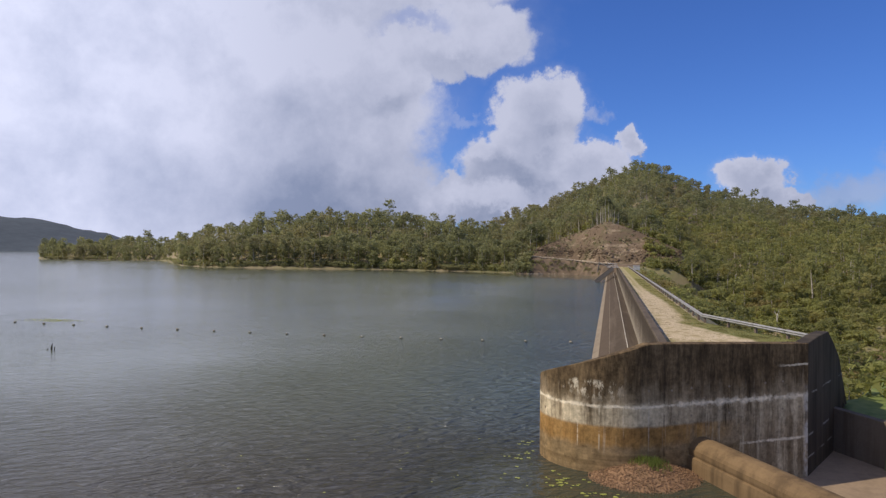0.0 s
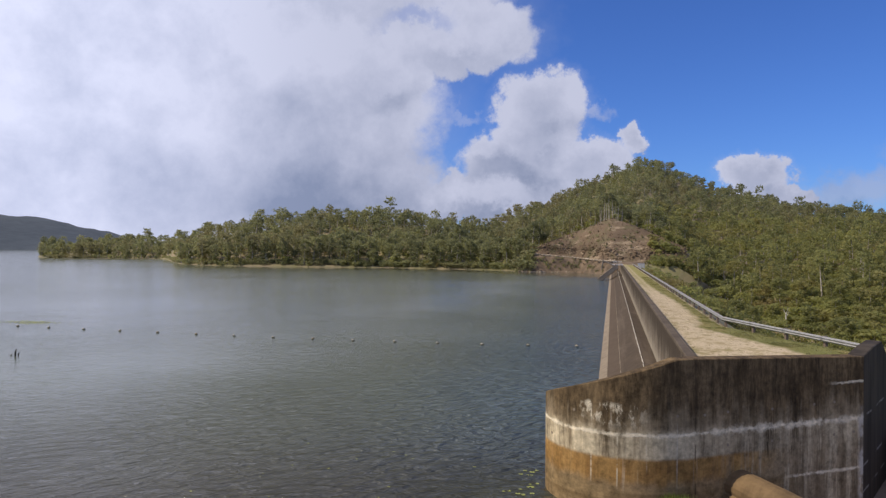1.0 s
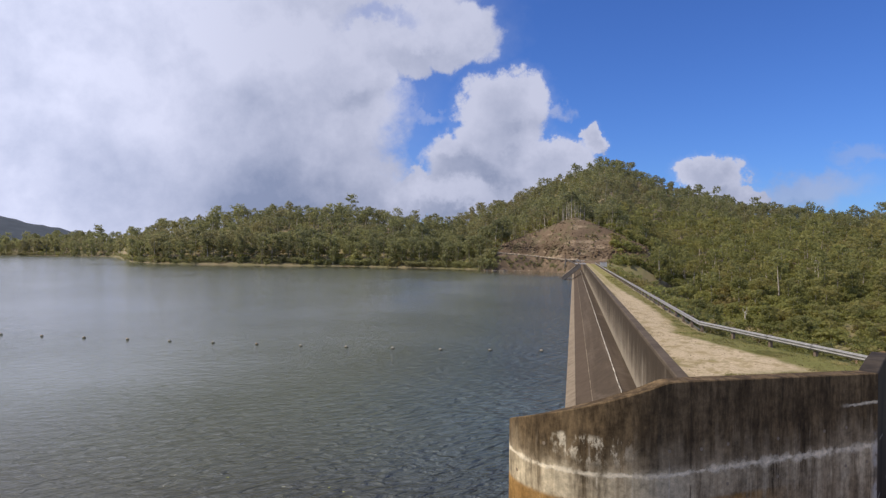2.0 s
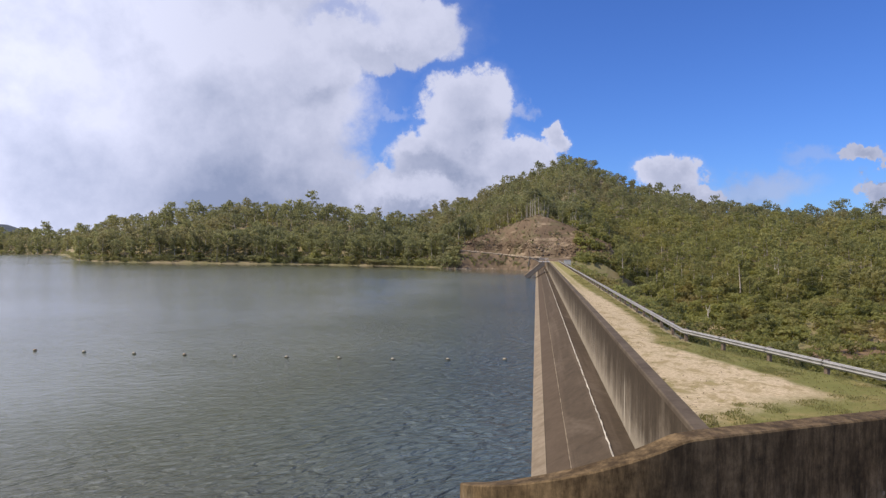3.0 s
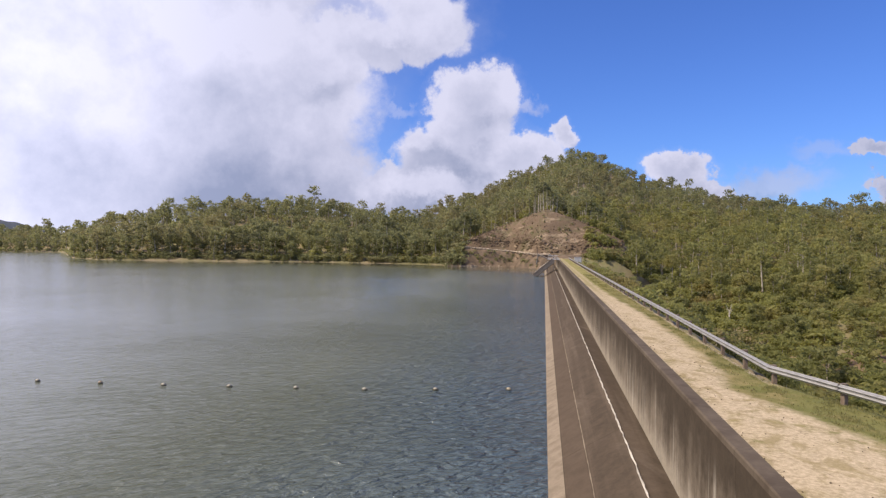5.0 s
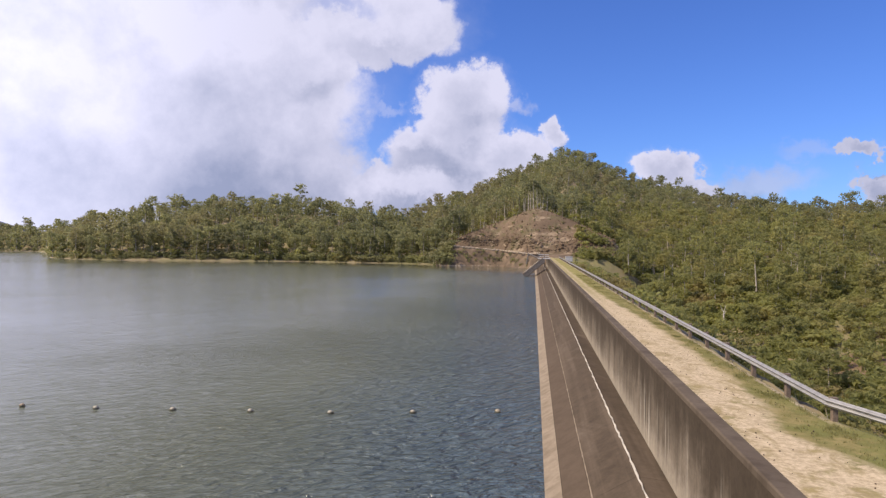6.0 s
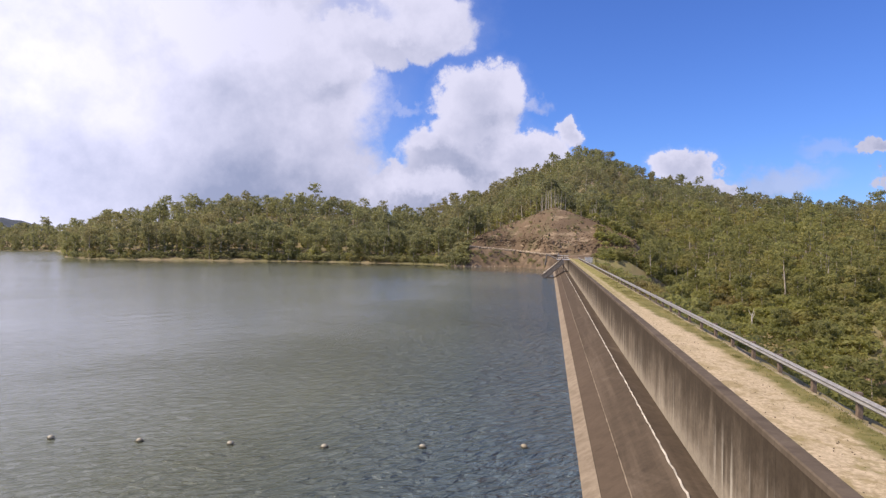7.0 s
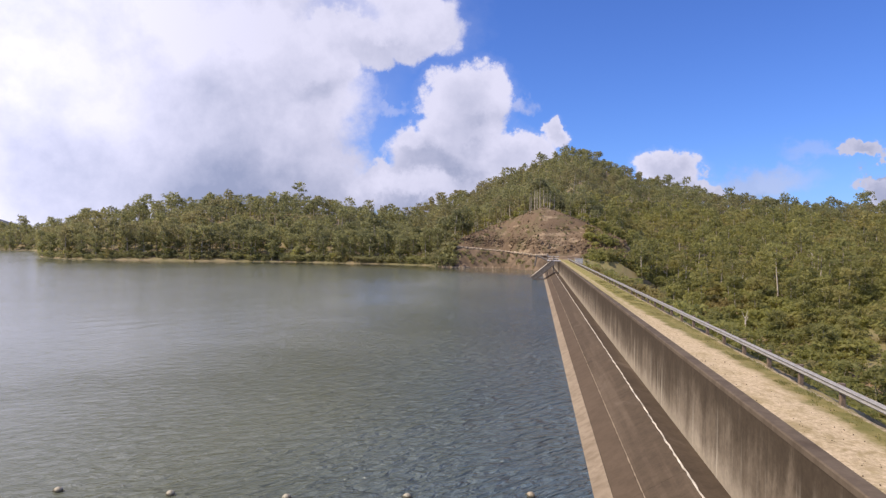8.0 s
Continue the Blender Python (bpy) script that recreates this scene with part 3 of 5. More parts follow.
def box(bm, lo, hi, bevel=0.0, m=None):
    c = [(a + b) / 2 for a, b in zip(lo, hi)]
    s = [abs(b - a) for a, b in zip(lo, hi)]
    made = bmesh.ops.create_cube(bm, size=1.0, matrix=(m or Matrix()) @ Matrix.Translation(c) @ Matrix.Diagonal((*s, 1)))
    if bevel:
        edges = {e for v in made["verts"] for e in v.link_edges}
        bmesh.ops.bevel(bm, geom=list(edges), offset=bevel, segments=1, affect="EDGES", profile=0.5)
    return bm


def bar(bm, a, b, r, sides=6, r2=None):
    """A round bar from a to b."""
    a, b = Vector(a), Vector(b)
    turn = (b - a).to_track_quat("Z", "Y").to_matrix().to_4x4()
    bmesh.ops.create_cone(bm, cap_ends=True, segments=sides, radius1=r, radius2=r if r2 is None else r2, depth=(b - a).length,
                          matrix=Matrix.Translation((a + b) / 2) @ turn)
    return bm


def prism(bm, outline, lo, hi, axis="z"):
    """A closed outline pushed along an axis."""
    place3 = {"z": lambda p, h: (p[0], p[1], h), "y": lambda p, h: (p[0], h, p[1])}[axis]
    a = [bm.verts.new(place3(p, lo)) for p in outline]
    b = [bm.verts.new(place3(p, hi)) for p in outline]
    n = len(a)
    bm.faces.new(a)
    bm.faces.new(b[::-1])
    for i in range(n):
        bm.faces.new((a[i], b[i], b[(i + 1) % n], a[(i + 1) % n]))
    return bm


def interp(x, table, column=1):
    return float(np.interp(x, [row[0] for row in table], [row[column] for row in table]))


# ---- the plan ----
WATER_X = 0.85                     # waterline on the face slab
WALL_X, WALL_TOP, WALL_FOOT = 4.63, 4.80, 1.60
RAIL_X, DECK = 9.05, 3.95
DAM_END = 248.0
CREST_O, CREST_E, CREST_N = Vector((6.0, 27.1)), Vector((0.49, -0.872)), Vector((0.872, 0.49))
CORNER, RETURN = Vector((10.95, 30.4)), Vector((0.47, 0.883))


def deck_edge(y):
    """The downstream edge of the crest road."""
    if y < 30.4:
        return 4.4 + (y - 26.1) / 0.656 - 0.3
    if y < 37.0:
        return 10.95 + 0.53 * (y - 30.4) - 0.2
    return max(RAIL_X + 0.32, 14.1 - (y - 38.0) * 0.37)


# bearing from the start of the path, distance of the shore, of the ridge, and height of the ground on the ridge
HILLS = [(-180, 900, 1500, 60), (-75, 900, 1500, 60), (-62, 2300, 3300, 90), (-51, 2500, 3300, 60), (-47.6, 2600, 3300, 50), (-47.2, 640, 720, 3),
         (-44, 620, 700, 7), (-40.7, 590, 690, 13), (-38.6, 570, 650, 9), (-37.3, 398, 520, 9), (-35.6, 366, 480, 14), (-33.3, 352, 450, 17), (-25.6, 331, 450, 26),
         (-19.6, 322, 445, 27), (-14.5, 306, 430, 20.5), (-11.4, 299, 475, 19), (-8.4, 288, 525, 31), (-5.9, 282, 560, 41), (-3.0, 280, 600, 58), (-1.2, 262, 625, 68),
         (2.6, 250, 655, 91), (7.8, 225, 600, 59), (14, 185, 560, 38), (20.2, 150, 520, 26), (30, 130, 480, 23), (60, 130, 480, 26), (110, 200, 480, 30), (180, 900, 1500, 60)]


def polar(x, y):
    return math.degrees(math.atan2(x - 2.3, y + 1.3)), math.hypot(x - 2.3, y + 1.3)


def cut_height(b):
    return 19.0 * max(0.0, 1 - abs(b + 0.2) / (7.0 if b < -0.2 else 7.6)) ** 0.8


def bench_edge(b):
    """Distance of the lake edge of the bench under the cut."""
    return 262.0 + 21.0 * max(0.0, min(1.0, (-0.6 - b) / 2.4))


def land(x, y):
    """Height of the ground."""
    b, r = polar(x, y)
    shore, ridge, top = (interp(b, HILLS, k) for k in (1, 2, 3))
    rough = noise.fractal(Vector((x * 0.012, y * 0.012, 0.3)), 1.0, 2.0, 4)
    low = 0.0 if b < 2.5 else -17.0 * min(1.0, (b - 2.5) / 4.0)
    if b > 100 or b < -60:
        low = 0.0
    f = (r - shore) / (ridge - shore)
    if f < 0:
        hill = max(low - 6.0, low + (r - shore) * 0.16) if low > -1 else low
    elif f < 1:
        hill = low + (top - low) * (f ** 1.05) + rough * 5.0 * min(1, f * 4) * (1 - 0.6 * f)
    else:
        hill = top - (r - ridge) * 0.10 + rough * 5.0 * 0.4
        hill = max(hill, 0.35 * top)
    if 0 <= f < 0.2 and low > -1:
        hill += 0.5 * min(1, (r - shore) / 4)
    # the far range across the lake
    if r > 2400 and -80 < b < -39:
        range_top = interp(b, [(-80, 190), (-58, 175), (-50, 150), (-46.5, 128), (-44, 96), (-41.5, 60), (-39, 0)])
        hill = max(hill, (range_top + 14 * rough) * min(1.0, (r - 2400) / 700))
    # the rock cut and its bench
    if -9.0 < b < 8.5 and 240 < r < 420:
        fade = max(0.0, min(1.0, (b + 8.6) / 1.8, (8.5 - b) / 2.6))
        bench = 4.9 + max(0.0, (-b - 1.0)) * 0.42
        edge = bench_edge(b)
        if r < edge:
            cut = bench - (edge - r) * 1.15 + rough * 0.8
        elif r < edge + 5:
            cut = bench
        else:
            cut = bench + min(cut_height(b), (r - edge - 5) * 0.62 + min(2.2, (r - edge - 5) * 0.8)) + rough * 1.2
        hill = max(cut, hill) * fade + hill * (1 - fade)
    # the downstream side
    if b > -2 and y > 20 and r < 330 and x > 7:
        e = deck_edge(y) + 0.35
        steep = 0.62 + 1.5 * max(0.0, min(1.0, (62.0 - y) / 20.0))
        bank = DECK - 0.25 - steep * (x - e) - max(0.0, min(1.0, (46.0 - y) / 6.0)) * 1.6
        lawn = 0.9 - max(0.0, y - 39.0) * 0.35
        near = max(min(bank, DECK - 0.25), min(0.9, max(lawn, -17.0))) if x > e - 0.4 else (DECK - 1.2 if y > 40 else -5.0)
        if y > DAM_END - 5:
            near = max(near, min(5.0, DECK + (y - DAM_END) * 0.05) - max(0.0, x - 24) * 0.62)
        near -= max(0.0, r - 235) * 0.3 if y < DAM_END - 5 or x > 40 else 0.0
        hill = max(near, hill) if x > e - 0.4 or y > DAM_END + 6 else near
    # the spillway's trough and the lake before it
    p = Vector((x, y)) - CREST_O
    u, v = p.dot(CREST_N), p.dot(CREST_E)
    if r < 120 and y < 60:
        q = Vector((x, y)) - CORNER
        beside = q.x * RETURN.y - q.y * RETURN.x
        ahead = q.x * 0.51 - q.y * 0.86
        if u < 0.9 and x < 7:
            hill = min(hill, -5.0)
        if u < 0.9 and v > 0:
            hill = -5.0
        elif u < 10.5 and v > -6 and (beside > -0.1 or (ahead > -0.3 and x > 4)):
            hill = -3.0
        elif u >= 10.5 and b > 10 and beside > -0.1:
            hill = 1.0 - (u - 10.5) * 0.02
    return hill


def build_ground():
    rs = list(np.arange(2, 62, 0.9)) + list(np.arange(62, 250, 4.0)) + list(np.arange(250, 330, 2.2)) + list(np.arange(330, 720, 7.0)) + list(np.geomspace(725, 4700, 26))
    bs = list(np.arange(-180, -56, 6.0)) + list(np.arange(-56, 44, 0.55)) + list(np.arange(44, 180, 6.0))
    verts, faces, index = [(2.3, -1.3, -5.0)], [], []
    for r in rs:
        for b in bs:
            x, y = 2.3 + r * math.sin(radians(b)), -1.3 + r * math.cos(radians(b))
            z = land(x, y)
            if r > 4000:
                z = max(z - (r - 4000) * 0.08, 6.0) if z > 0 else 2.0
            verts.append((x, y, z))
    n = len(bs)
    for j in range(n):
        faces.append((0, 1 + j, 1 + (j + 1) % n))
        index.append(0)
    for i in range(len(rs) - 1):
        for j in range(n):
            a, c = 1 + i * n + j, 1 + i * n + (j + 1) % n
            faces.append((a, a + n, c + n, c))
            b, r = bs[j], rs[i]
            kind = 0
            if -8.6 < b < 6.3 and 250 < r < bench_edge(b) + 6 + cut_height(b) / 0.62 * 1.05:
                kind = 1 if r > bench_edge(b) - 1 else 4
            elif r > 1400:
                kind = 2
            elif r < 80 and b > 10 and verts[a][2] > 0.3 and verts[a][2] < 1.4:
                kind = 3
            index.append(kind)
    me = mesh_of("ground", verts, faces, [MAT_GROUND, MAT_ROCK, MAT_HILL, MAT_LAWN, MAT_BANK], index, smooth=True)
    tagged(new("ground", me), "forested hills and valley floor round the reservoir", "ground", kind="structure")


build_ground()


def build_water():
    """The lake up to the face slab and the weir."""
    o = CREST_O
    far = o + CREST_E * 130
    pts = [(o.x - 1.2, o.y + 0.4), (5.2, 28.5), (1.6, 28.5), (1.6, 3600), (-4200, 3600), (-4200, -900), (far.x, -900), (far.x + 0.45, far.y + 0.3),
           (o.x + 0.45, o.y + 0.3)]
    bm = bmesh.new()
    bm.faces.new([bm.verts.new((x, y, 0.0)) for x, y in pts])
    bmesh.ops.triangulate(bm, faces=bm.faces)
    me = bpy.data.meshes.new("water")
    bm.to_mesh(me)
    bm.free()
    for poly in me.polygons:
        if poly.normal.z < 0:
            poly.flip()
    me.materials.append(MAT_WATER)
    tagged(new("water", me), "grey-green rippled reservoir water mirroring the clouds", "water", kind="structure")


build_water()


# ---- the dam ----
def build_dam():
    face = tagged(new("face_slab"), "brown sloping concrete slab rising from the water to the wall", "dam face", kind="structure")
    wall = tagged(new("parapet_wall"), "tall streaked concrete parapet wall along the dam crest", "wall", kind="structure")
    step = 12.0
    y, rows = 26.6, []
    while y < DAM_END:
        rows.append((y, min(y + step, DAM_END)))
        y += step
    gap = 0.012

    def slope(x):
        return (x - WATER_X) * (1.73 / 2.85)

    shapes = {}
    for a, b in rows:
        key = round(b - a, 3)
        if key not in shapes:
            L = b - a - gap
            bm = bmesh.new()
            prism(bm, [(-2.5, slope(-2.5)), (1.435, slope(1.435)), (1.435, slope(1.435) - 0.5), (-2.5, slope(-2.5) - 0.5)], 0, L, "y")
            strip = solid("bleached_strip", bm, MAT_STRIP)
            bm = bmesh.new()
            prism(bm, [(1.45, slope(1.45)), (2.275, slope(2.275)), (2.275, -0.4), (1.45, -0.6)], 0, L, "y")
            tide = solid("tide_strip", bm, MAT_TIDE)
            bm = bmesh.new()
            prism(bm, [(2.28, slope(2.28) + 0.006), (3.66, slope(3.66)), (3.74, 1.70), (4.70, 1.60), (4.70, 1.0), (2.28, -0.4)], 0, L, "y")
            panel = solid("slab_panel", bm, MAT_SLAB)
            bm = bmesh.new()
            prism(bm, [(WALL_X, 1.3), (WALL_X, WALL_TOP - 0.16), (WALL_X + 0.36, WALL_TOP - 0.16), (WALL_X + 0.42, 1.3)], 0, L, "y")
            panel_w = solid("wall_panel", bm, MAT_WALL)
            bm = bmesh.new()
            prism(bm, [(WALL_X - 0.03, WALL_TOP - 0.157), (WALL_X - 0.03, WALL_TOP - 0.03), (WALL_X, WALL_TOP), (WALL_X + 0.37, WALL_TOP), (WALL_X + 0.40, WALL_TOP - 0.03), (WALL_X + 0.40, WALL_TOP - 0.157)], 0, L, "y")
            cap = solid("wall_cap", bm, MAT_CAP)
            shapes[key] = (strip, tide, panel, panel_w, cap)
        for me, name, owner in zip(shapes[key], ("bleached_strip", "tide_strip", "slab_panel", "wall_panel", "wall_cap"), (face, face, face, wall, wall)):
            ob = part(name, me, None, owner)
            ob.location = (0, a, 0)
    # the sealed joint at the head of the slab, and the thin washed line along its lower edge
    def bead(cx, z, half, wobble, high, material, label):
        bm = bmesh.new()
        last = None
        rng = random.Random(4)
        for y in np.arange(26.8, DAM_END, 0.35):
            w, dx = half + rng.uniform(-0.5, 0.58) * half, rng.uniform(-wobble, wobble)
            row = [bm.verts.new((cx + dx + k * w, float(y), z + k * w * (0.0 if cx > 3 else 0.607) + h)) for k, h in ((-1, 0.0), (-0.6, high), (0.6, high), (1, 0.0))]
            if last:
                for i in range(3):
                    bm.faces.new((last[i], row[i], row[i + 1], last[i + 1]))
            last = row
        part("joint_seal", bm, material, face, label)

    bead(3.70, 1.705, 0.024, 0.022, 0.05, MAT_LIME, "ragged white sealant bead along the joint")
    bead(2.31, slope(2.31) + 0.004, 0.016, 0.006, 0.012, MAT_STRIP, "thin bleached line along the slab's lower edge")


build_dam()


def build_deck():
    ys = list(np.arange(26.9, 70, 0.4)) + list(np.arange(70, DAM_END + 14, 1.5))
    verts, faces, m = [], [], 22
    for y in ys:
        a, b = WALL_X + 0.38, max(deck_edge(y), WALL_X + 0.45)
        for i in range(m + 1):
            x = a + (b - a) * i / m
            z = DECK + 0.04 - 0.055 * max(0.0, x - 5.5) * min(1.0, max(0.0, (y - 40) / 12)) + 0.04 * noise.noise(Vector((x * 0.7, y * 0.5, 1.0))) + 0.02 * noise.noise(Vector((x * 3, y * 3, 2.0)))
            if i == m:
                z -= 0.25
            verts.append((x, y, z))
    for j in range(len(ys) - 1):
        for i in range(m):
            a = j * (m + 1) + i
            faces.append((a, a + 1, a + m + 2, a + m + 1))
    me = mesh_of("road", verts, faces, MAT_ROAD, smooth=True)
    tagged(new("road", me), "pale gravel track with grass verges along the dam crest", "road", kind="structure")


build_deck()


def wall_along(points, thick, side):
    """Plan points with top and foot heights, turned into a solid wall that grows to one side."""
    bm = bmesh.new()
    rows = []
    n = len(points)
    for i, (x, y, top, foot) in enumerate(points):
        a, b = points[max(i - 1, 0)], points[min(i + 1, n - 1)]
        d = Vector((b[0] - a[0], b[1] - a[1])).normalized()
        s = Vector((-d.y, d.x)) * thick * side
        c = 0.03
        rows.append([bm.verts.new(v) for v in ((x, y, foot), (x, y, top - c), (x + s.x * c / thick, y + s.y * c / thick, top), (x + s.x, y + s.y, top), (x + s.x, y + s.y, foot))])
    for p, q in zip(rows, rows[1:]):
        for i in range(4):
            bm.faces.new((p[i], q[i], q[i + 1], p[i + 1]))
    bm.faces.new(rows[0])
    bm.faces.new(rows[-1][::-1])
    return bm


def build_abutment():
    owner = tagged(new("abutment_wall"), "curved concrete end wall with black algae, white lime and ochre tide bands", "wall", kind="structure")
    straight = [(CORNER.x + (4.4 - CORNER.x) * f, CORNER.y + (26.1 - CORNER.y) * f, 5.05 + 0.27 * f, -4.0) for f in np.linspace(0, 1, 9)]
    part("end_wall", wall_along(straight, 0.55, -1), MAT_ABUTMENT, owner)
    # the curved nose: tangent to the straight wall, turning away to the lake
    pts, x, y, ang = [], 4.4, 26.1, math.atan2(26.1 - CORNER.y, 4.4 - CORNER.x)
    n, length = 26, 6.2
    for i in range(n + 1):
        s = length * i / n
        top = 5.32 - max(0.0, s - 0.6) * 0.305
        pts.append((x, y, top, -4.0))
        turn = -radians(110) / n * (0.6 + 0.8 * i / n)
        ang += turn
        x += math.cos(ang) * length / n
        y += math.sin(ang) * length / n
    part("curved_nose", wall_along(pts, 0.5, -1), MAT_ABUTMENT, owner)
    tie = bmesh.new()
    bmesh.ops.create_cone(tie, cap_ends=True, segments=10, radius1=0.055, radius2=0.045, depth=0.02, matrix=Matrix.Rotation(radians(90), 4, "X"))
    tie_me = solid("tie_patch", tie, MAT_STRIP)
    rng = random.Random(9)
    row_a = [(p[0], p[1], q[0] - p[0], q[1] - p[1]) for p, q in zip(straight, straight[1:])]
    row_b = [(p[0], p[1], q[0] - p[0], q[1] - p[1]) for p, q in list(zip(pts, pts[1:]))[2:24:5]]
    for x0, y0, dx, dy in row_a + row_b:
        for level in (2.25, 3.40):
            if rng.random() < 0.45:
                continue
            ob = part("tie_patch", tie_me, None, owner)
            k = math.hypot(dx, dy)
            ob.location = (x0 + dx * 0.5 - dy / k * 0.004, y0 + dy * 0.5 + dx / k * 0.004, level + rng.uniform(-0.03, 0.03))
            ob.rotation_euler = (0, 0, math.atan2(dy, dx))
    at = lambda s: (CORNER.x + RETURN.x * s, CORNER.y + RETURN.y * s)
    ret = [(*at(s), z, -4.0) for s, z in ((0.004, 5.05), (2.0, 5.2), (3.9, 5.24), (5.0, 4.62), (6.3, 3.75), (7.4, 2.2), (8.5, 0.6))]
    part("return_wall", wall_along(ret, 0.55, 1), MAT_ALGAE, owner, "black algae-covered return wall stepping down to the trough")
    # the trough behind the weir
    outer = tagged(new("trough_wall"), "low dark concrete wall on the far side of the spillway trough", "wall", kind="structure")
    o = CREST_O + CREST_N * 10.25
    row = [(o.x + CREST_E.x * v, o.y + CREST_E.y * v, 1.25, -3.0) for v in (-4.2, 0, 8, 16, 40, 70)]
    part("outer_wall", wall_along(row, 0.4, 1), MAT_TROUGH, outer)


build_abutment()


def build_weir():
    weir = tagged(new("weir_crest"), "rounded ochre-stained concrete weir crest running out from the end wall", "weir", kind="structure")
    outline = [(-0.62, -4.0), (-0.62, 0.45), (-0.60, 0.62), (-0.50, 0.66), (-0.54, 0.78), (-0.55, 0.95)]
    for a in np.linspace(170, 20, 9):
        outline.append((0.10 + 0.64 * math.cos(radians(float(a))), 0.78 + 0.58 * math.sin(radians(float(a)))))
    outline += [(1.1, 0.5), (1.6, -0.2), (2.2, -0.72), (3.0, -0.95), (3.0, -4.0)]
    bm = bmesh.new()
    m = []
    for v in (-0.35, 6, 14, 30, 60, 90):
        m.append([bm.verts.new((*(CREST_O + CREST_N * u + CREST_E * v), z)) for u, z in outline])
    for p, q in zip(m, m[1:]):
        for i in range(len(outline) - 1):
            bm.faces.new((p[i], p[i + 1], q[i + 1], q[i]))
    bm.faces.new(m[0])
    bm.faces.new(m[-1])
    part("crest", bm, MAT_CREST, weir)
    floor = tagged(new("trough_floor"), "brown concrete floor of the spillway trough, half in shadow", "floor", kind="structure")
    bm = bmesh.new()
    corners = [(2.9, -6.0), (10.4, -6.0), (10.4, 70), (2.9, 70)]
    prism(bm, [tuple(CREST_O + CREST_N * u + CREST_E * v) for u, v in corners], -1.6, -0.93)
    part("floor_slab", bm, MAT_CHUTE, floor)


build_weir()
# ---- guard rail ----
def build_guard_rail():
    rail = tagged(new("guard_rail"), "galvanised steel W-beam guard rail on short posts along the crest road", "guard rail")
    wave = [(0.00, 0.000), (0.012, 0.03), (0.055, 0.06), (0.075, 0.085), (0.055, 0.115), (0.012, 0.145), (0.012, 0.165), (0.055, 0.195), (0.075, 0.225), (0.055, 0.255), (0.012, 0.28), (0.0, 0.31)]

    def beam_mesh(length):
        bm = bmesh.new()
        outline = [(-a * 1.15, b * 0.92) for a, b in wave] + [(-a * 1.15 + 0.008, b * 0.92) for a, b in reversed(wave)]
        prism(bm, outline, 0, length, "y")
        bmesh.ops.recalc_face_normals(bm, faces=bm.faces)
        me = bpy.data.meshes.new("beam")
        bm.to_mesh(me)
        bm.free()
        me.materials.append(MAT_STEEL)
        return me

    bm = bmesh.new()
    box(bm, (0.09, -0.09, -0.6), (0.25, 0.09, 0.60), 0.012)
    box(bm, (0.0, -0.05, 0.33), (0.09, 0.05, 0.60))
    bmesh.ops.recalc_face_normals(bm, faces=bm.faces)
    post_me = bpy.data.meshes.new("post")
    bm.to_mesh(post_me)
    bm.free()
    post_me.materials.append(MAT_POST)

    def run(a, b, count):
        a, b = Vector(a), Vector(b)
        step = (b - a) / count
        me = beam_mesh(step.length + 0.06)
        yaw = math.atan2(-step.x, step.y)
        for i in range(count):
            at = a + step * i
            for name, mesh, dz in (("beam", me, 0.30), ("post", post_me, 0.0)):
                ob = part(name, mesh, None, rail)
                ob.location = (at.x, at.y, DECK - 0.02 + dz)
                ob.rotation_euler = (0, 0, yaw)
        return yaw

    run((RAIL_X + 0.10, 50.3), (RAIL_X, 246.5), 56)
    run((13.75, 37.9), (RAIL_X + 0.10, 50.3), 4)
    end = part("post", post_me, None, rail)
    end.location = (RAIL_X, 246.5, DECK)


build_guard_rail()


# ---- floats ----
def build_buoys():
    first = tagged(new("buoy"), "small faded cream float on the boom line, slimy below", "buoy", "boom line floats")
    bm = bmesh.new()
    bmesh.ops.create_uvsphere(bm, u_segments=16, v_segments=10, radius=0.142, matrix=Matrix.Diagonal((1.12, 0.96, 0.92, 1)))
    bmesh.ops.delete(bm, geom=[v for v in bm.verts if v.co.z < 0.0], context="VERTS")
    shell = part("float", bm, MAT_BUOY, first)
    bm = bmesh.new()
    bmesh.ops.create_uvsphere(bm, u_segments=16, v_segments=10, radius=0.146, matrix=Matrix.Diagonal((1.12, 0.96, 0.92, 1)))
    bmesh.ops.delete(bm, geom=[v for v in bm.verts if v.co.z > 0.055], context="VERTS")
    part("wet_underside", bm, MAT_BUOY_WET, shell, "dark slimy underside")
    for s in (-1, 1):
        part("rope_eye", bar(bmesh.new(), (s * 0.14, 0, 0.01), (s * 0.22, 0, -0.03), 0.02, 6), MAT_BUOY_WET, shell)
    line = [(-80.5, 60.4), (-67.6, 59.9), (-49.6, 59.9), (-31.3, 60.4), (-22.8, 60.9), (-14.4, 61.7), (-10.1, 62.1), (-5.9, 62.9), (-1.45, 63.8)]
    along = [(0, -1.45), (1, -5.9), (3, -14.45), (6, -27.05), (7, -31.3), (9, -40.1), (11, -49.4), (13, -58.9), (15, -67.6), (18, -80.5)]
    rng = random.Random(2)
    for i in range(19):
        x = interp(i, along)
        m = pose(x, interp(x, line), 0.05, rng.uniform(-8, 8), rng.uniform(-10, 10), rng.uniform(-20, 20))
        if i:
            copy_thing(first, m)
        else:
            first.matrix_basis = m


build_buoys()


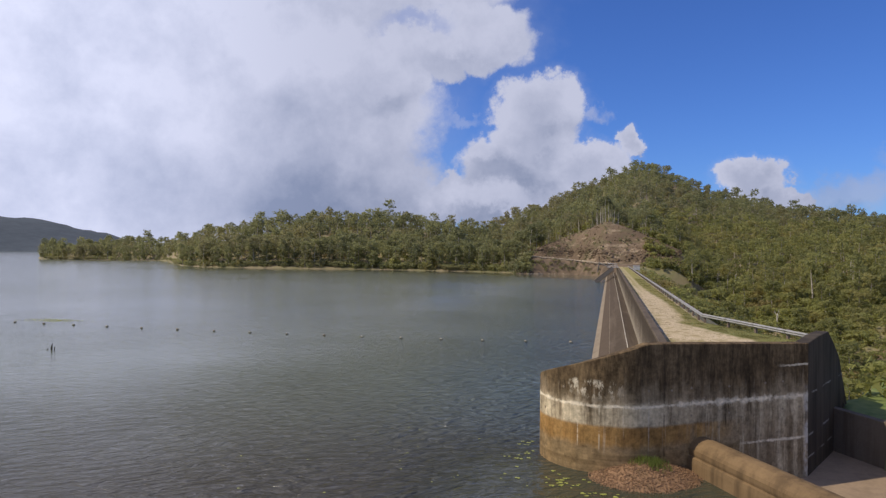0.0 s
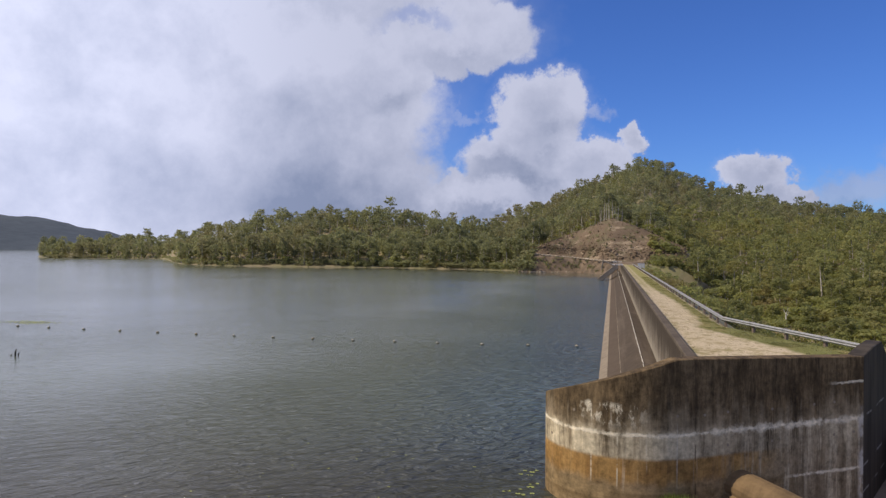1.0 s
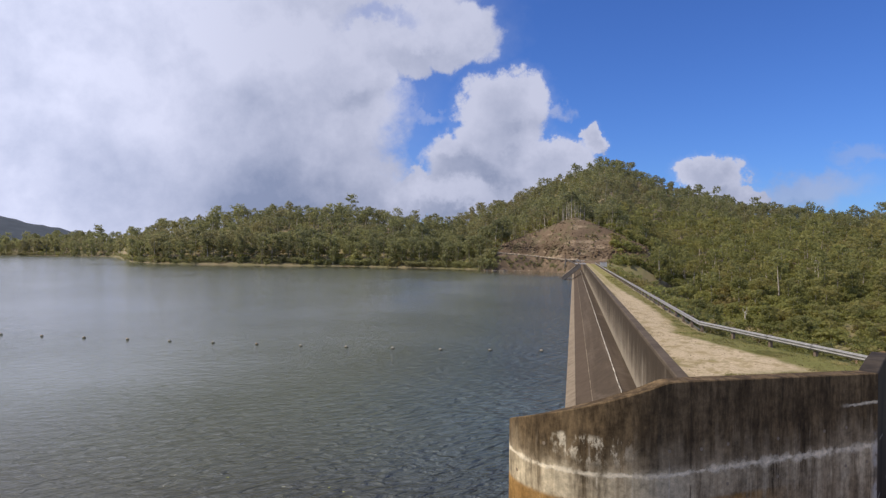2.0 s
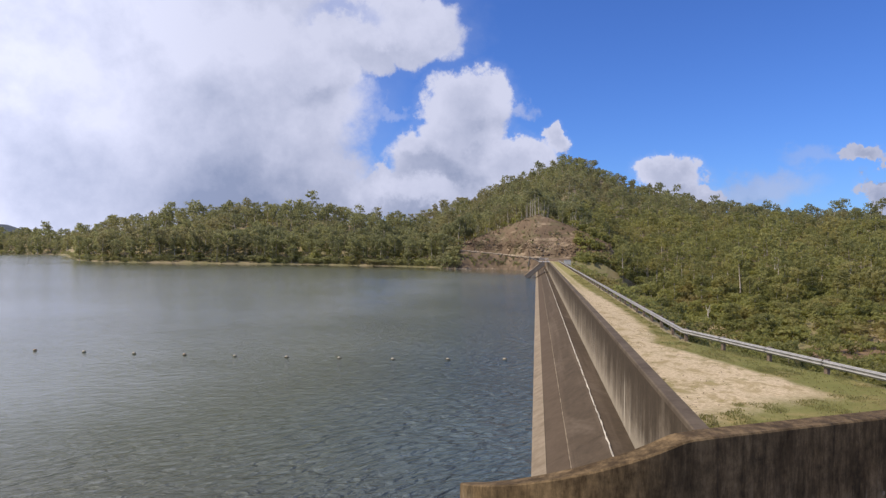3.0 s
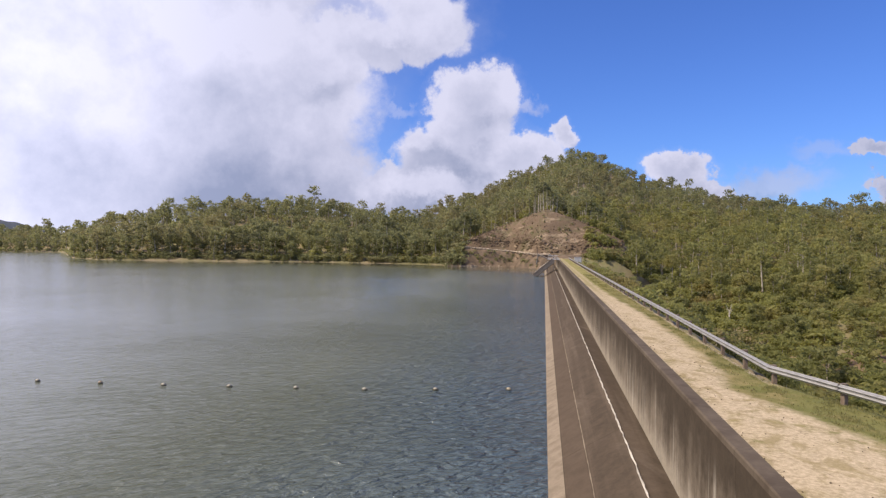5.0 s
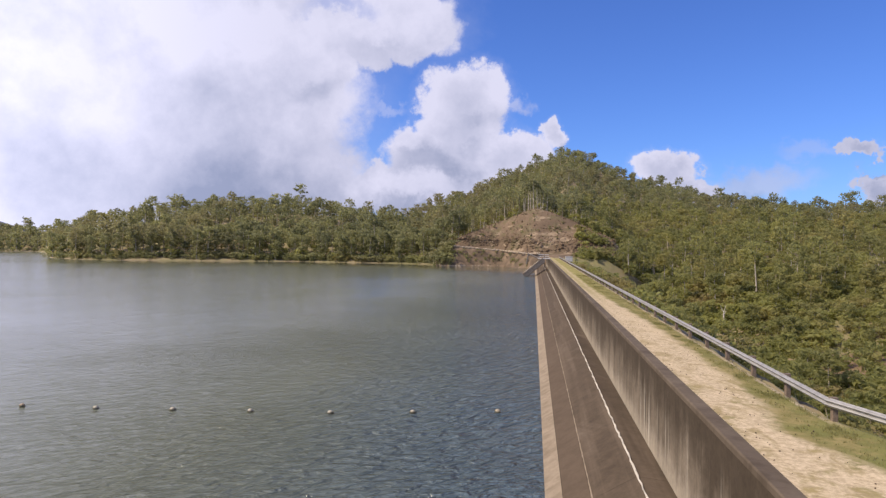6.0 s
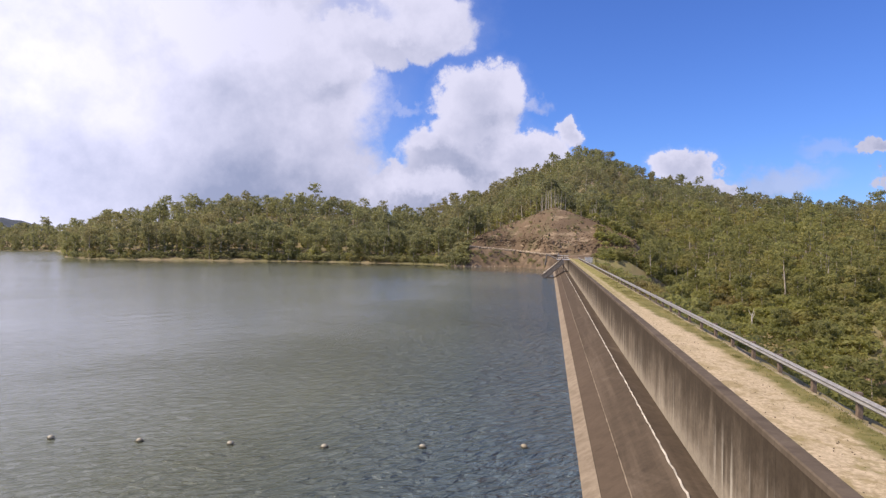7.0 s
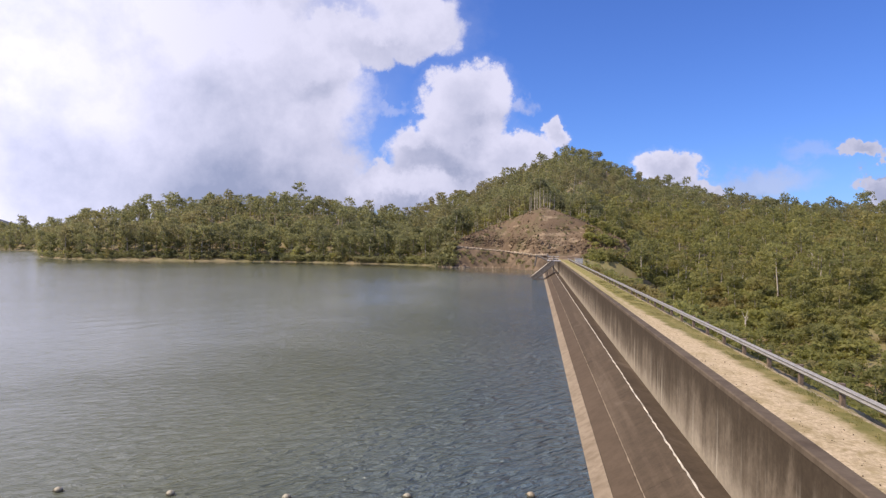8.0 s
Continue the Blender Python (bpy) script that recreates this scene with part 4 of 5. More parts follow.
# ---- trees ----
def tube(points, radii, sides):
    verts, faces = [], []
    for (x, y, z), r in zip(points, radii):
        for k in range(sides):
            a = 2 * math.pi * k / sides
            verts.append((x + r * math.cos(a), y + r * math.sin(a), z))
    for i in range(len(points) - 1):
        for k in range(sides):
            a, b = i * sides + k, i * sides + (k + 1) % sides
            faces.append((a, b, b + sides))
            faces.append((a, b + sides, a + sides))
    return verts, faces


def tree_arrays(seed, tall, clumps, leaves, leaf, spread, bare=0.42, limbs=6, sides=5, lump=0.36):
    """Trunk and limbs, then the crown, as vertices and triangles: a tall gum with an open crown."""
    rng = random.Random(seed)
    lean = (rng.uniform(-0.06, 0.06) * tall, rng.uniform(-0.06, 0.06) * tall)
    at = lambda f: (lean[0] * f * f + 0.15 * math.sin(5 * f + seed), lean[1] * f * f + 0.15 * math.cos(4 * f + seed), tall * f)
    wood_v, wood_f = tube([at(f) for f in (0, 0.3, 0.6, 0.9)], [tall * k for k in (0.018, 0.014, 0.009, 0.003)], sides)
    tips = [Vector(at(0.93))]
    for i in range(clumps - 1):
        f = rng.uniform(bare, 0.9)
        a = rng.uniform(0, 2 * math.pi)
        reach = spread * rng.uniform(0.35, 1.0) * (1.15 - 0.55 * abs(f - 0.62) / 0.3)
        o = Vector(at(f))
        tip = o + Vector((math.cos(a) * reach, math.sin(a) * reach, rng.uniform(0.25, 0.8) * reach))
        tip.z = min(tip.z, tall * 1.0)
        tips.append(tip)
        if i < limbs:
            v, fc = tube([o, o.lerp(tip, 0.5) + Vector((0, 0, -0.15)), tip], [tall * 0.006, tall * 0.004, tall * 0.0015], 3)
            k = len(wood_v)
            wood_v += v
            wood_f += [tuple(n + k for n in q) for q in fc]
    leaf_v, leaf_f = [], []
    for tip in tips:
        big = rng.uniform(0.65, 1.25) * spread * lump
        for _ in range(leaves):
            while True:
                d = Vector((rng.uniform(-1, 1), rng.uniform(-1, 1), rng.uniform(-1, 1)))
                if 0.2 < d.length < 1:
                    break
            c = tip + Vector((d.x * big, d.y * big, d.z * big * 0.68))
            s = leaf * rng.uniform(0.6, 1.4)
            k = len(leaf_v)
            out = d.normalized() + Vector((tip.x, tip.y, 0)).normalized() * 0.35 + Vector((0, 0, 0.2))
            n = (out + Vector((rng.uniform(-1, 1), rng.uniform(-1, 1), rng.uniform(-1, 1))) * 0.8).normalized()
            t = n.orthogonal().normalized()
            t.rotate(Matrix.Rotation(rng.uniform(0, 6.28), 3, n))
            u = n.cross(t)
            leaf_v += [c + t * s * 1.25, c - t * s * 0.7 + u * s * 0.46, c - t * s * 0.6 - u * s * 0.5]
            leaf_f.append((k, k + 1, k + 2))
    return np.array(wood_v, float), np.array(wood_f, int), np.array([tuple(v) for v in leaf_v], float), np.array(leaf_f, int)


def quick_mesh(name, verts, tris, materials, index):
    me = bpy.data.meshes.new(name)
    me.vertices.add(len(verts))
    me.vertices.foreach_set("co", np.ascontiguousarray(verts, dtype=np.float32).ravel())
    me.loops.add(len(tris) * 3)
    me.loops.foreach_set("vertex_index", np.ascontiguousarray(tris, dtype=np.int32).ravel())
    me.polygons.add(len(tris))
    me.polygons.foreach_set("loop_start", np.arange(0, len(tris) * 3, 3, dtype=np.int32))
    for m in materials:
        me.materials.append(m)
    me.polygons.foreach_set("material_index", np.asarray(index, dtype=np.int32))
    me.update(calc_edges=True)
    return me


def in_cut(b, r):
    return -7.0 < b < 6.1 and r < bench_edge(b) + 8 + cut_height(b) / 0.62 * 1.08


def tree_spots():
    """Where trees stand: a jittered lattice over the slopes that face the lake and the valley."""
    rng = random.Random(11)
    spots = []
    r = 70.0
    while r < 800:
        gap = 6.0 if r < 420 else 7.2
        n = int(math.radians(92) * r / gap)
        for i in range(n):
            b = -54 + 92 * (i + rng.uniform(-0.45, 0.45)) / n
            d = r + rng.uniform(-0.45, 0.45) * gap
            shore, ridge, top = (interp(b, HILLS, k) for k in (1, 2, 3))
            if shore > 2000 or d > ridge * 1.05 + 12:
                continue
            x, y = 2.3 + d * math.sin(radians(b)), -1.3 + d * math.cos(radians(b))
            if b < 2.5 and d < shore + 1.2:
                continue
            if in_cut(b, d) or (x < 58 - max(0.0, y - 110) * 0.36 and y < 264 and x > -3):
                continue
            z = land(x, y)
            if b < 2.5 and z < 0.15 or math.hypot((x - 67) / 17, (y - 161) / 12) < 1.05:
                continue
            if math.hypot(x - 49.5, y - 203) < 5.5:
                continue
            if b > 4 and d < 280 and rng.random() < (0.72 if d < 215 else 0.42):
                continue
            spots.append((x, y, z, b, d))
        r += gap * 0.92
    return spots


SPOTS = tree_spots()


def build_trees():
    near_kinds = [tree_arrays(20 + i, tall, 42, 25, 0.36, sp, 0.24) for i, (tall, sp) in enumerate(((12.5, 2.9), (11.0, 2.8), (14.0, 2.8), (9.5, 2.7), (12.0, 3.2)))]
    far_kinds = [tree_arrays(50 + i, t, 34, 9, 0.46, sp, b, 3, 3) for i, (t, sp, b) in enumerate(((11.5, 2.5, 0.3), (13.5, 2.6, 0.45), (10, 2.5, 0.25), (14, 2.4, 0.55), (8.5, 2.5, 0.2), (12, 2.8, 0.4)))]
    mid_kinds = [tree_arrays(60 + i, t, 37, 12, 0.38, sp, b, 4, 4) for i, (t, sp, b) in enumerate(((10.5, 2.5, 0.35), (12, 2.6, 0.45), (9, 2.5, 0.25), (13, 2.5, 0.55), (8, 2.6, 0.25)))]
    bush_kinds = [tree_arrays(80 + i, 2.8, 13, 9, 0.36, 1.9, 0.1, 0, 3, 0.36) for i in range(4)]
    rng = random.Random(5)
    # single trees: the front row on the lake shore and the nearest ones in the valley
    front = sorted(((s[4] - interp(s[3], HILLS, 1) if s[3] < 2.5 else (s[4] - 110) * 0.25 - 8), s) for s in SPOTS)
    chosen = {s for _, s in front[:260]}
    moulds = []
    for i, (wv, wf, lv, lf) in enumerate(near_kinds):
        t = tagged(new("gum_tree"), ("tall slender gum tree with pale trunk and open olive crown", "broad gum tree with pale trunk and drooping green crown")[i % 2], "tree", "gum trees on the banks")
        part("trunk", quick_mesh("trunk", wv, wf, [MAT_BARK], np.zeros(len(wf))), None, t, "pale bark trunk and limbs")
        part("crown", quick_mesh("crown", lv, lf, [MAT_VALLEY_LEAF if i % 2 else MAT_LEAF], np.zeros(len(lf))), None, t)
        moulds.append(t)
    used = [False] * len(moulds)
    for s in sorted(chosen):
        k = rng.choice((1, 3) if s[3] > 4.0 else (0, 2, 4))
        m = pose(s[0], s[1], s[2] - 0.3, 0, 0, rng.uniform(0, 360))
        scale = rng.uniform(0.75, 1.15) * (0.7 if s[3] > 5 and s[4] < 230 else 1.0)
        if used[k]:
            ob = copy_thing(moulds[k], m)
        else:
            ob, used[k] = moulds[k], True
            ob.matrix_basis = m
        ob.scale = (scale * rng.uniform(0.9, 1.15), scale * rng.uniform(0.9, 1.15), scale)
    # the woods behind
    V, F, M, count = [], [], [], 0

    def put(kind, x, y, z, scale, wide, leaf=1):
        nonlocal count
        a = rng.uniform(0, 2 * math.pi)
        turn = np.array([[math.cos(a) * wide, -math.sin(a) * wide, 0], [math.sin(a) * wide, math.cos(a) * wide, 0], [0, 0, 1.0]]) * scale
        wv, wf, lv, lf = kind
        for v, f, m in ((wv, wf, 0), (lv, lf, leaf)):
            V.append(v @ turn.T + (x, y, z))
            F.append(f + count)
            M.append(np.full(len(f), m))
            count += len(v)

    for s in SPOTS:
        if s not in chosen:
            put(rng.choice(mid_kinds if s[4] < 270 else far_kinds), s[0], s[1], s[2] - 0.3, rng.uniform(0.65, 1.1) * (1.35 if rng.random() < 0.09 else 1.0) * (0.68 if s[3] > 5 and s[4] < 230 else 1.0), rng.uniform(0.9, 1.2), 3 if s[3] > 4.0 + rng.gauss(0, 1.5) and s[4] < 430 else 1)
        for _ in range(2 if s[4] < 270 else int(rng.random() < 0.6)):
            put(rng.choice(bush_kinds), s[0] + rng.uniform(-3, 3), s[1] + rng.uniform(-3, 3), s[2] - 0.2, rng.uniform(0.6, 1.4), rng.uniform(0.9, 1.4), 2)
    added = 0
    while added < 2750:
        b, r = rng.uniform(3, 34), rng.uniform(70, 300)
        x, y = 2.3 + r * math.sin(radians(b)), -1.3 + r * math.cos(radians(b))
        if x < 48 - max(0.0, y - 110) * 0.30 or rng.random() > r / 260 or (math.hypot((x - 67) / 17, (y - 161) / 12) < 1 and rng.random() < 0.45) or math.hypot(x - 49.8, y - 204) < 3.5:
            continue
        put(rng.choice(bush_kinds), x, y, land(x, y) - 0.2, rng.uniform(0.5, 1.3), rng.uniform(0.9, 1.5), 2)
        added += 1
    for _ in range(820):
        y = rng.uniform(95, 262)
        x = deck_edge(min(y, 245)) + 2.5 + abs(rng.gauss(0, 16))
        if y > 212 and x < 27 and (rng.random() < 0.3 or x < 14):
            continue
        put(rng.choice(bush_kinds), x, y, land(x, y) - 0.2, rng.uniform(0.35, 0.8), rng.uniform(0.9, 1.5), 2)
    for _ in range(260):
        x, y = rng.uniform(12, 44), rng.uniform(30, 58)
        u = (Vector((x, y)) - CREST_O).dot(CREST_N)
        if u < 12.8 or x < deck_edge(y) + 2.5 or land(x, y) > 1.6:
            continue
        put(rng.choice(bush_kinds), x, y, land(x, y) - 0.2, rng.uniform(0.35, 0.75), rng.uniform(1.0, 1.5), 2)
    for _ in range(620):
        b = rng.uniform(-46.8, -7.5)
        r = interp(b, HILLS, 1) + rng.uniform(0.8, 7)
        x, y = 2.3 + r * math.sin(radians(b)), -1.3 + r * math.cos(radians(b))
        put(rng.choice(bush_kinds), x, y, land(x, y) - 0.2, rng.uniform(0.4, 1.0), rng.uniform(0.9, 1.5))
    for _ in range(60):
        b = rng.uniform(-8.5, -0.8)
        r = bench_edge(b) - rng.uniform(1, 5)
        x, y = 2.3 + r * math.sin(radians(b)), -1.3 + r * math.cos(radians(b))
        put(rng.choice(bush_kinds), x, y, land(x, y) - 0.1, rng.uniform(0.2, 0.5), 1.2)
    for _ in range(90):
        b, r = rng.uniform(-10.0, -6.9), rng.uniform(275, 290)
        x, y = 2.3 + r * math.sin(radians(b)), -1.3 + r * math.cos(radians(b))
        if land(x, y) > 0.1:
            put(rng.choice(bush_kinds), x, y, land(x, y) - 0.1, rng.uniform(0.6, 1.5), 1.2)
    tall_bare = tree_arrays(95, 13.0, 12, 22, 0.42, 2.0, 0.62, 4, 4)
    for i in range(8):
        b, r = -1.1 + 2.0 * i / 8 + rng.uniform(-0.08, 0.08), bench_edge(-0.3) + 37 + rng.uniform(-2, 4)
        x, y = 2.3 + r * math.sin(radians(b)), -1.3 + r * math.cos(radians(b))
        put(tall_bare, x, y, land(x, y) - 0.2, rng.uniform(0.7, 1.0), 1.1)
    for _ in range(60):
        b = rng.uniform(-6.0, 4.2)
        r = bench_edge(b) + rng.uniform(8, 6 + max(4.0, cut_height(b) / 0.62))
        x, y = 2.3 + r * math.sin(radians(b)), -1.3 + r * math.cos(radians(b))
        put(rng.choice(bush_kinds), x, y, land(x, y) - 0.1, rng.uniform(0.15, 0.45), 1.2)
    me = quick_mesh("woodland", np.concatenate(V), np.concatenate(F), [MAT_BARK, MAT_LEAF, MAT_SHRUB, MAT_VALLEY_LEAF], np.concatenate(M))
    tagged(new("woodland", me), "dense olive-green gum woodland covering the hills", "woodland", kind="stuff")


build_trees()


def build_dead_trees():
    """Bare bleached trunks among the valley trees."""
    for i, (x, y, tall) in enumerate(((51.0, 208.5, 5.6), (63.5, 252, 6.5), (88, 262, 10.0), (104, 240, 9.0), (50, 268, 8.0))):
        rng = random.Random(70 + i)
        z = land(x, y) - 0.4
        t = tagged(new("dead_tree"), "bare bleached dead gum trunk standing in the valley", "dead tree", "dead trees")
        t.location = (x, y, z)
        v, f = tube([(0, 0, 0), (0.15, 0.1, tall * 0.4), (0.1, 0.3, tall * 0.75), (0.4, 0.2, tall)], [0.28, 0.22, 0.14, 0.04], 7)
        part("trunk", mesh_of("trunk", v, f, MAT_DEAD), None, t)
        for k in range(3):
            h, a = tall * rng.uniform(0.5, 0.85), rng.uniform(0, 6.28)
            v, f = tube([(0.1, 0.2, h), (0.1 + math.cos(a) * 0.9, 0.2 + math.sin(a) * 0.9, h + 0.7), (0.1 + math.cos(a) * 1.6, 0.2 + math.sin(a) * 1.6, h + 1.7)], [0.09, 0.06, 0.02], 5)
            part("limb", mesh_of("limb", v, f, MAT_DEAD), None, t)


build_dead_trees()


# ---- rocks ----
def stones(name, spots, material, label, category):
    """Many broken stones in one mesh."""
    rng = random.Random(31)
    V, F, count = [], [], 0
    t = (1 + 5 ** 0.5) / 2
    base = np.array([(-1, t, 0), (1, t, 0), (-1, -t, 0), (1, -t, 0), (0, -1, t), (0, 1, t), (0, -1, -t), (0, 1, -t), (t, 0, -1), (t, 0, 1), (-t, 0, -1), (-t, 0, 1)]) / 1.9
    tri = np.array([(0, 11, 5), (0, 5, 1), (0, 1, 7), (0, 7, 10), (0, 10, 11), (1, 5, 9), (5, 11, 4), (11, 10, 2), (10, 7, 6), (7, 1, 8),
                    (3, 9, 4), (3, 4, 2), (3, 2, 6), (3, 6, 8), (3, 8, 9), (4, 9, 5), (2, 4, 11), (6, 2, 10), (8, 6, 7), (9, 8, 1)])
    for x, y, z, s in spots:
        turn = np.array(Euler((rng.uniform(0, 6), rng.uniform(0, 6), rng.uniform(0, 6))).to_matrix())
        wob = base * (1 + np.array([[rng.uniform(-0.28, 0.28)] for _ in range(12)])) * (s * rng.uniform(0.7, 1.3), s, s * rng.uniform(0.5, 0.9))
        V.append(wob @ turn.T + (x, y, z))
        F.append(tri + count)
        count += 12
    me = quick_mesh(name, np.concatenate(V), np.concatenate(F), [material], np.zeros(len(spots) * 20))
    return tagged(new(name, me), label, category, kind="stuff")


def build_rocks():
    rng = random.Random(8)
    spots = []
    while len(spots) < 2000:
        b = rng.uniform(-6.8, 5.9)
        if b > -1 and rng.random() < 0.35:
            b = rng.uniform(-6.0, -1.0)
        r = bench_edge(b) + rng.choice((rng.uniform(-6, 46), 5.3 + abs(rng.gauss(0, 3.2))))
        if not in_cut(b, r) or -1 < r - bench_edge(b) < 5.5:
            continue
        x, y = 2.3 + r * math.sin(radians(b)), -1.3 + r * math.cos(radians(b))
        if r < bench_edge(b) and (x > -1 or rng.random() < 0.6):
            continue
        s = rng.uniform(0.14, 0.42) * (2.2 if rng.random() < 0.05 else 1)
        spots.append((x, y, land(x, y) + 0.1 * s, s))
    stones("rock_scree", spots, MAT_ROCK, "reddish broken rock over the bare cutting", "rocks")
    edge = []
    for i in range(90):
        b = -6.8 + 7.0 * i / 90
        r = bench_edge(b) + 0.3 + rng.uniform(-0.3, 0.3)
        x, y = 2.3 + r * math.sin(radians(b)), -1.3 + r * math.cos(radians(b))
        edge.append((x, y, land(x, y) + 0.25, rng.uniform(0.35, 0.6)))
    stones("rock_kerb", edge, MAT_PALE_ROCK, "line of pale rocks along the edge of the bench", "rocks")
    edge = []
    for i in range(260):
        b = -8.2 + 7.6 * i / 260
        r = next((q * 0.25 for q in range(980, 1200) if land(2.3 + q * 0.25 * math.sin(radians(b)), -1.3 + q * 0.25 * math.cos(radians(b))) > 0.05), 254.0)
        r += rng.uniform(-0.2, 0.5)
        edge.append((2.3 + r * math.sin(radians(b)), -1.3 + r * math.cos(radians(b)), rng.uniform(0.0, 0.12), rng.uniform(0.15, 0.36)))
    stones("shore_stones", edge, MAT_PALE_ROCK, "line of bleached stones along the waterline", "rocks")
    # red gravel heap against the end wall
    c, heap = Vector((4.05, 25.15)), []
    mound_v, mound_f = [(c.x, c.y, 0.45)], []

    def heap_z(x, y):
        p = Vector((x, y)) - c
        u, v = p.dot(Vector((0.86, 0.51))), p.dot(Vector((-0.51, 0.86)))
        q = math.sqrt((u / 2.35) ** 2 + ((v - 0.6) / 1.85) ** 2)
        return 0.66 * (1 - q ** 1.25) if q < 1.3 else -0.6

    n, rings = 28, 7
    for k in range(1, rings + 1):
        for i in range(n):
            a = 2 * math.pi * i / n
            x, y = c.x + 3.0 * k / rings * math.cos(a), c.y + 2.6 * k / rings * math.sin(a)
            mound_v.append((x, y, heap_z(x, y) - 0.03))
    for i in range(n):
        mound_f.append((0, 1 + i, 1 + (i + 1) % n))
    for k in range(rings - 1):
        for i in range(n):
            a, b = 1 + k * n + i, 1 + k * n + (i + 1) % n
            mound_f.append((a, a + n, b + n, b))
    mound = tagged(new("gravel_heap"), "low heap of red gravel at the foot of the end wall", "gravel heap")
    part("mound", mesh_of("mound", mound_v, mound_f, MAT_PEBBLE), None, mound)
    while len(heap) < 4600:
        x, y = c.x + rng.uniform(-2.6, 2.6), c.y + rng.uniform(-2.2, 2.2)
        z = heap_z(x, y)
        if z > -0.05:
            heap.append((x, y, z, rng.uniform(0.012, 0.034)))
    pebbles = stones("loose_gravel", heap, MAT_PEBBLE, "", "")
    pebbles.parent = mound
    for key in ("label", "category"):
        if key in pebbles:
            del pebbles[key]
    spots = [(c.x - 0.1 + rng.gauss(0, 0.34), c.y + 0.45 + rng.gauss(0, 0.24)) for _ in range(130)]
    tufts("grass_tuft", [(x, y, max(heap_z(x, y), 0)) for x, y in spots], 0.12, 0.28, "green grass tuft growing on the gravel heap", "grass", 6, MAT_TUFT)


def tufts(name, spots, low, high, label, category, blades=4, material=None):
    """Grass: a few bent blades at every spot, in one mesh."""
    rng = random.Random(len(spots))
    V, F = [], []
    for x, y, z in spots:
        for _ in range(blades):
            a, h, w = rng.uniform(0, 6.28), rng.uniform(low, high), rng.uniform(0.008, 0.02)
            ox, oy, out = x + rng.uniform(-0.09, 0.09), y + rng.uniform(-0.09, 0.09), rng.uniform(0.1, 0.6) * h
            k = len(V)
            V += [(ox - math.sin(a) * w, oy + math.cos(a) * w, z - 0.02), (ox + math.sin(a) * w, oy - math.cos(a) * w, z - 0.02), (ox + math.cos(a) * out, oy + math.sin(a) * out, z + h)]
            F.append((k, k + 1, k + 2))
    me = quick_mesh(name, np.array(V), np.array(F), [material or MAT_GRASS], np.zeros(len(F)))
    return tagged(new(name, me), label, category, kind="stuff")


build_rocks()


def build_verge_grass():
    rng = random.Random(17)
    spots = []
    while len(spots) < 11000:
        y = 27.5 + 110 * rng.random() ** 1.7
        a, e = WALL_X + 0.5, deck_edge(y)
        x = rng.uniform(a, e)
        right = (8.1 if y < 70 else max(7.0, 8.1 - (y - 70) * 0.032)) - 0.7 * max(0.0, min(1.0, (54 - y) / 6)) + max(0.0, 48.5 - y) * 0.33
        left = 4.7 + 0.8 * max(0.0, min(1.0, (56 - y) / 20))
        n = noise.noise(Vector((x * 0.8, y * 0.5, 4.0)))
        bare = left - 0.2 < x < right + 0.2 and y > 33.4 + 0.75 * (x - 7.0) + 2.5 * n or x > e - 0.35 and y > 51 or y > 58 and x < 7
        if not bare and (n > 0.12 or rng.random() < 0.15):
            fall = 0.055 * max(0.0, x - 5.5) * min(1.0, max(0.0, (y - 40) / 12))
            spots.append((x, y, DECK + 0.05 - fall))
    tufts("verge_grass", spots, 0.02, 0.065, "short dry and green grass on the crest verges", "grass")


build_verge_grass()


def build_track_stones():
    rng = random.Random(23)
    spots = []
    while len(spots) < 1100:
        y = 28 + 62 * rng.random() ** 1.4
        x = rng.uniform(WALL_X + 0.5, deck_edge(y) - 0.3)
        if rng.random() < 0.5:
            x = WALL_X + 0.5 + abs(rng.gauss(0, 0.5))
        fall = 0.055 * max(0.0, x - 5.5) * min(1.0, max(0.0, (y - 40) / 12))
        if x < deck_edge(y) - 0.3:
            spots.append((x, y, DECK + 0.05 - fall, rng.uniform(0.010, 0.026)))
    stones("track_stones", spots, MAT_TIDE, "loose stones scattered over the gravel track", "stones")


build_track_stones()


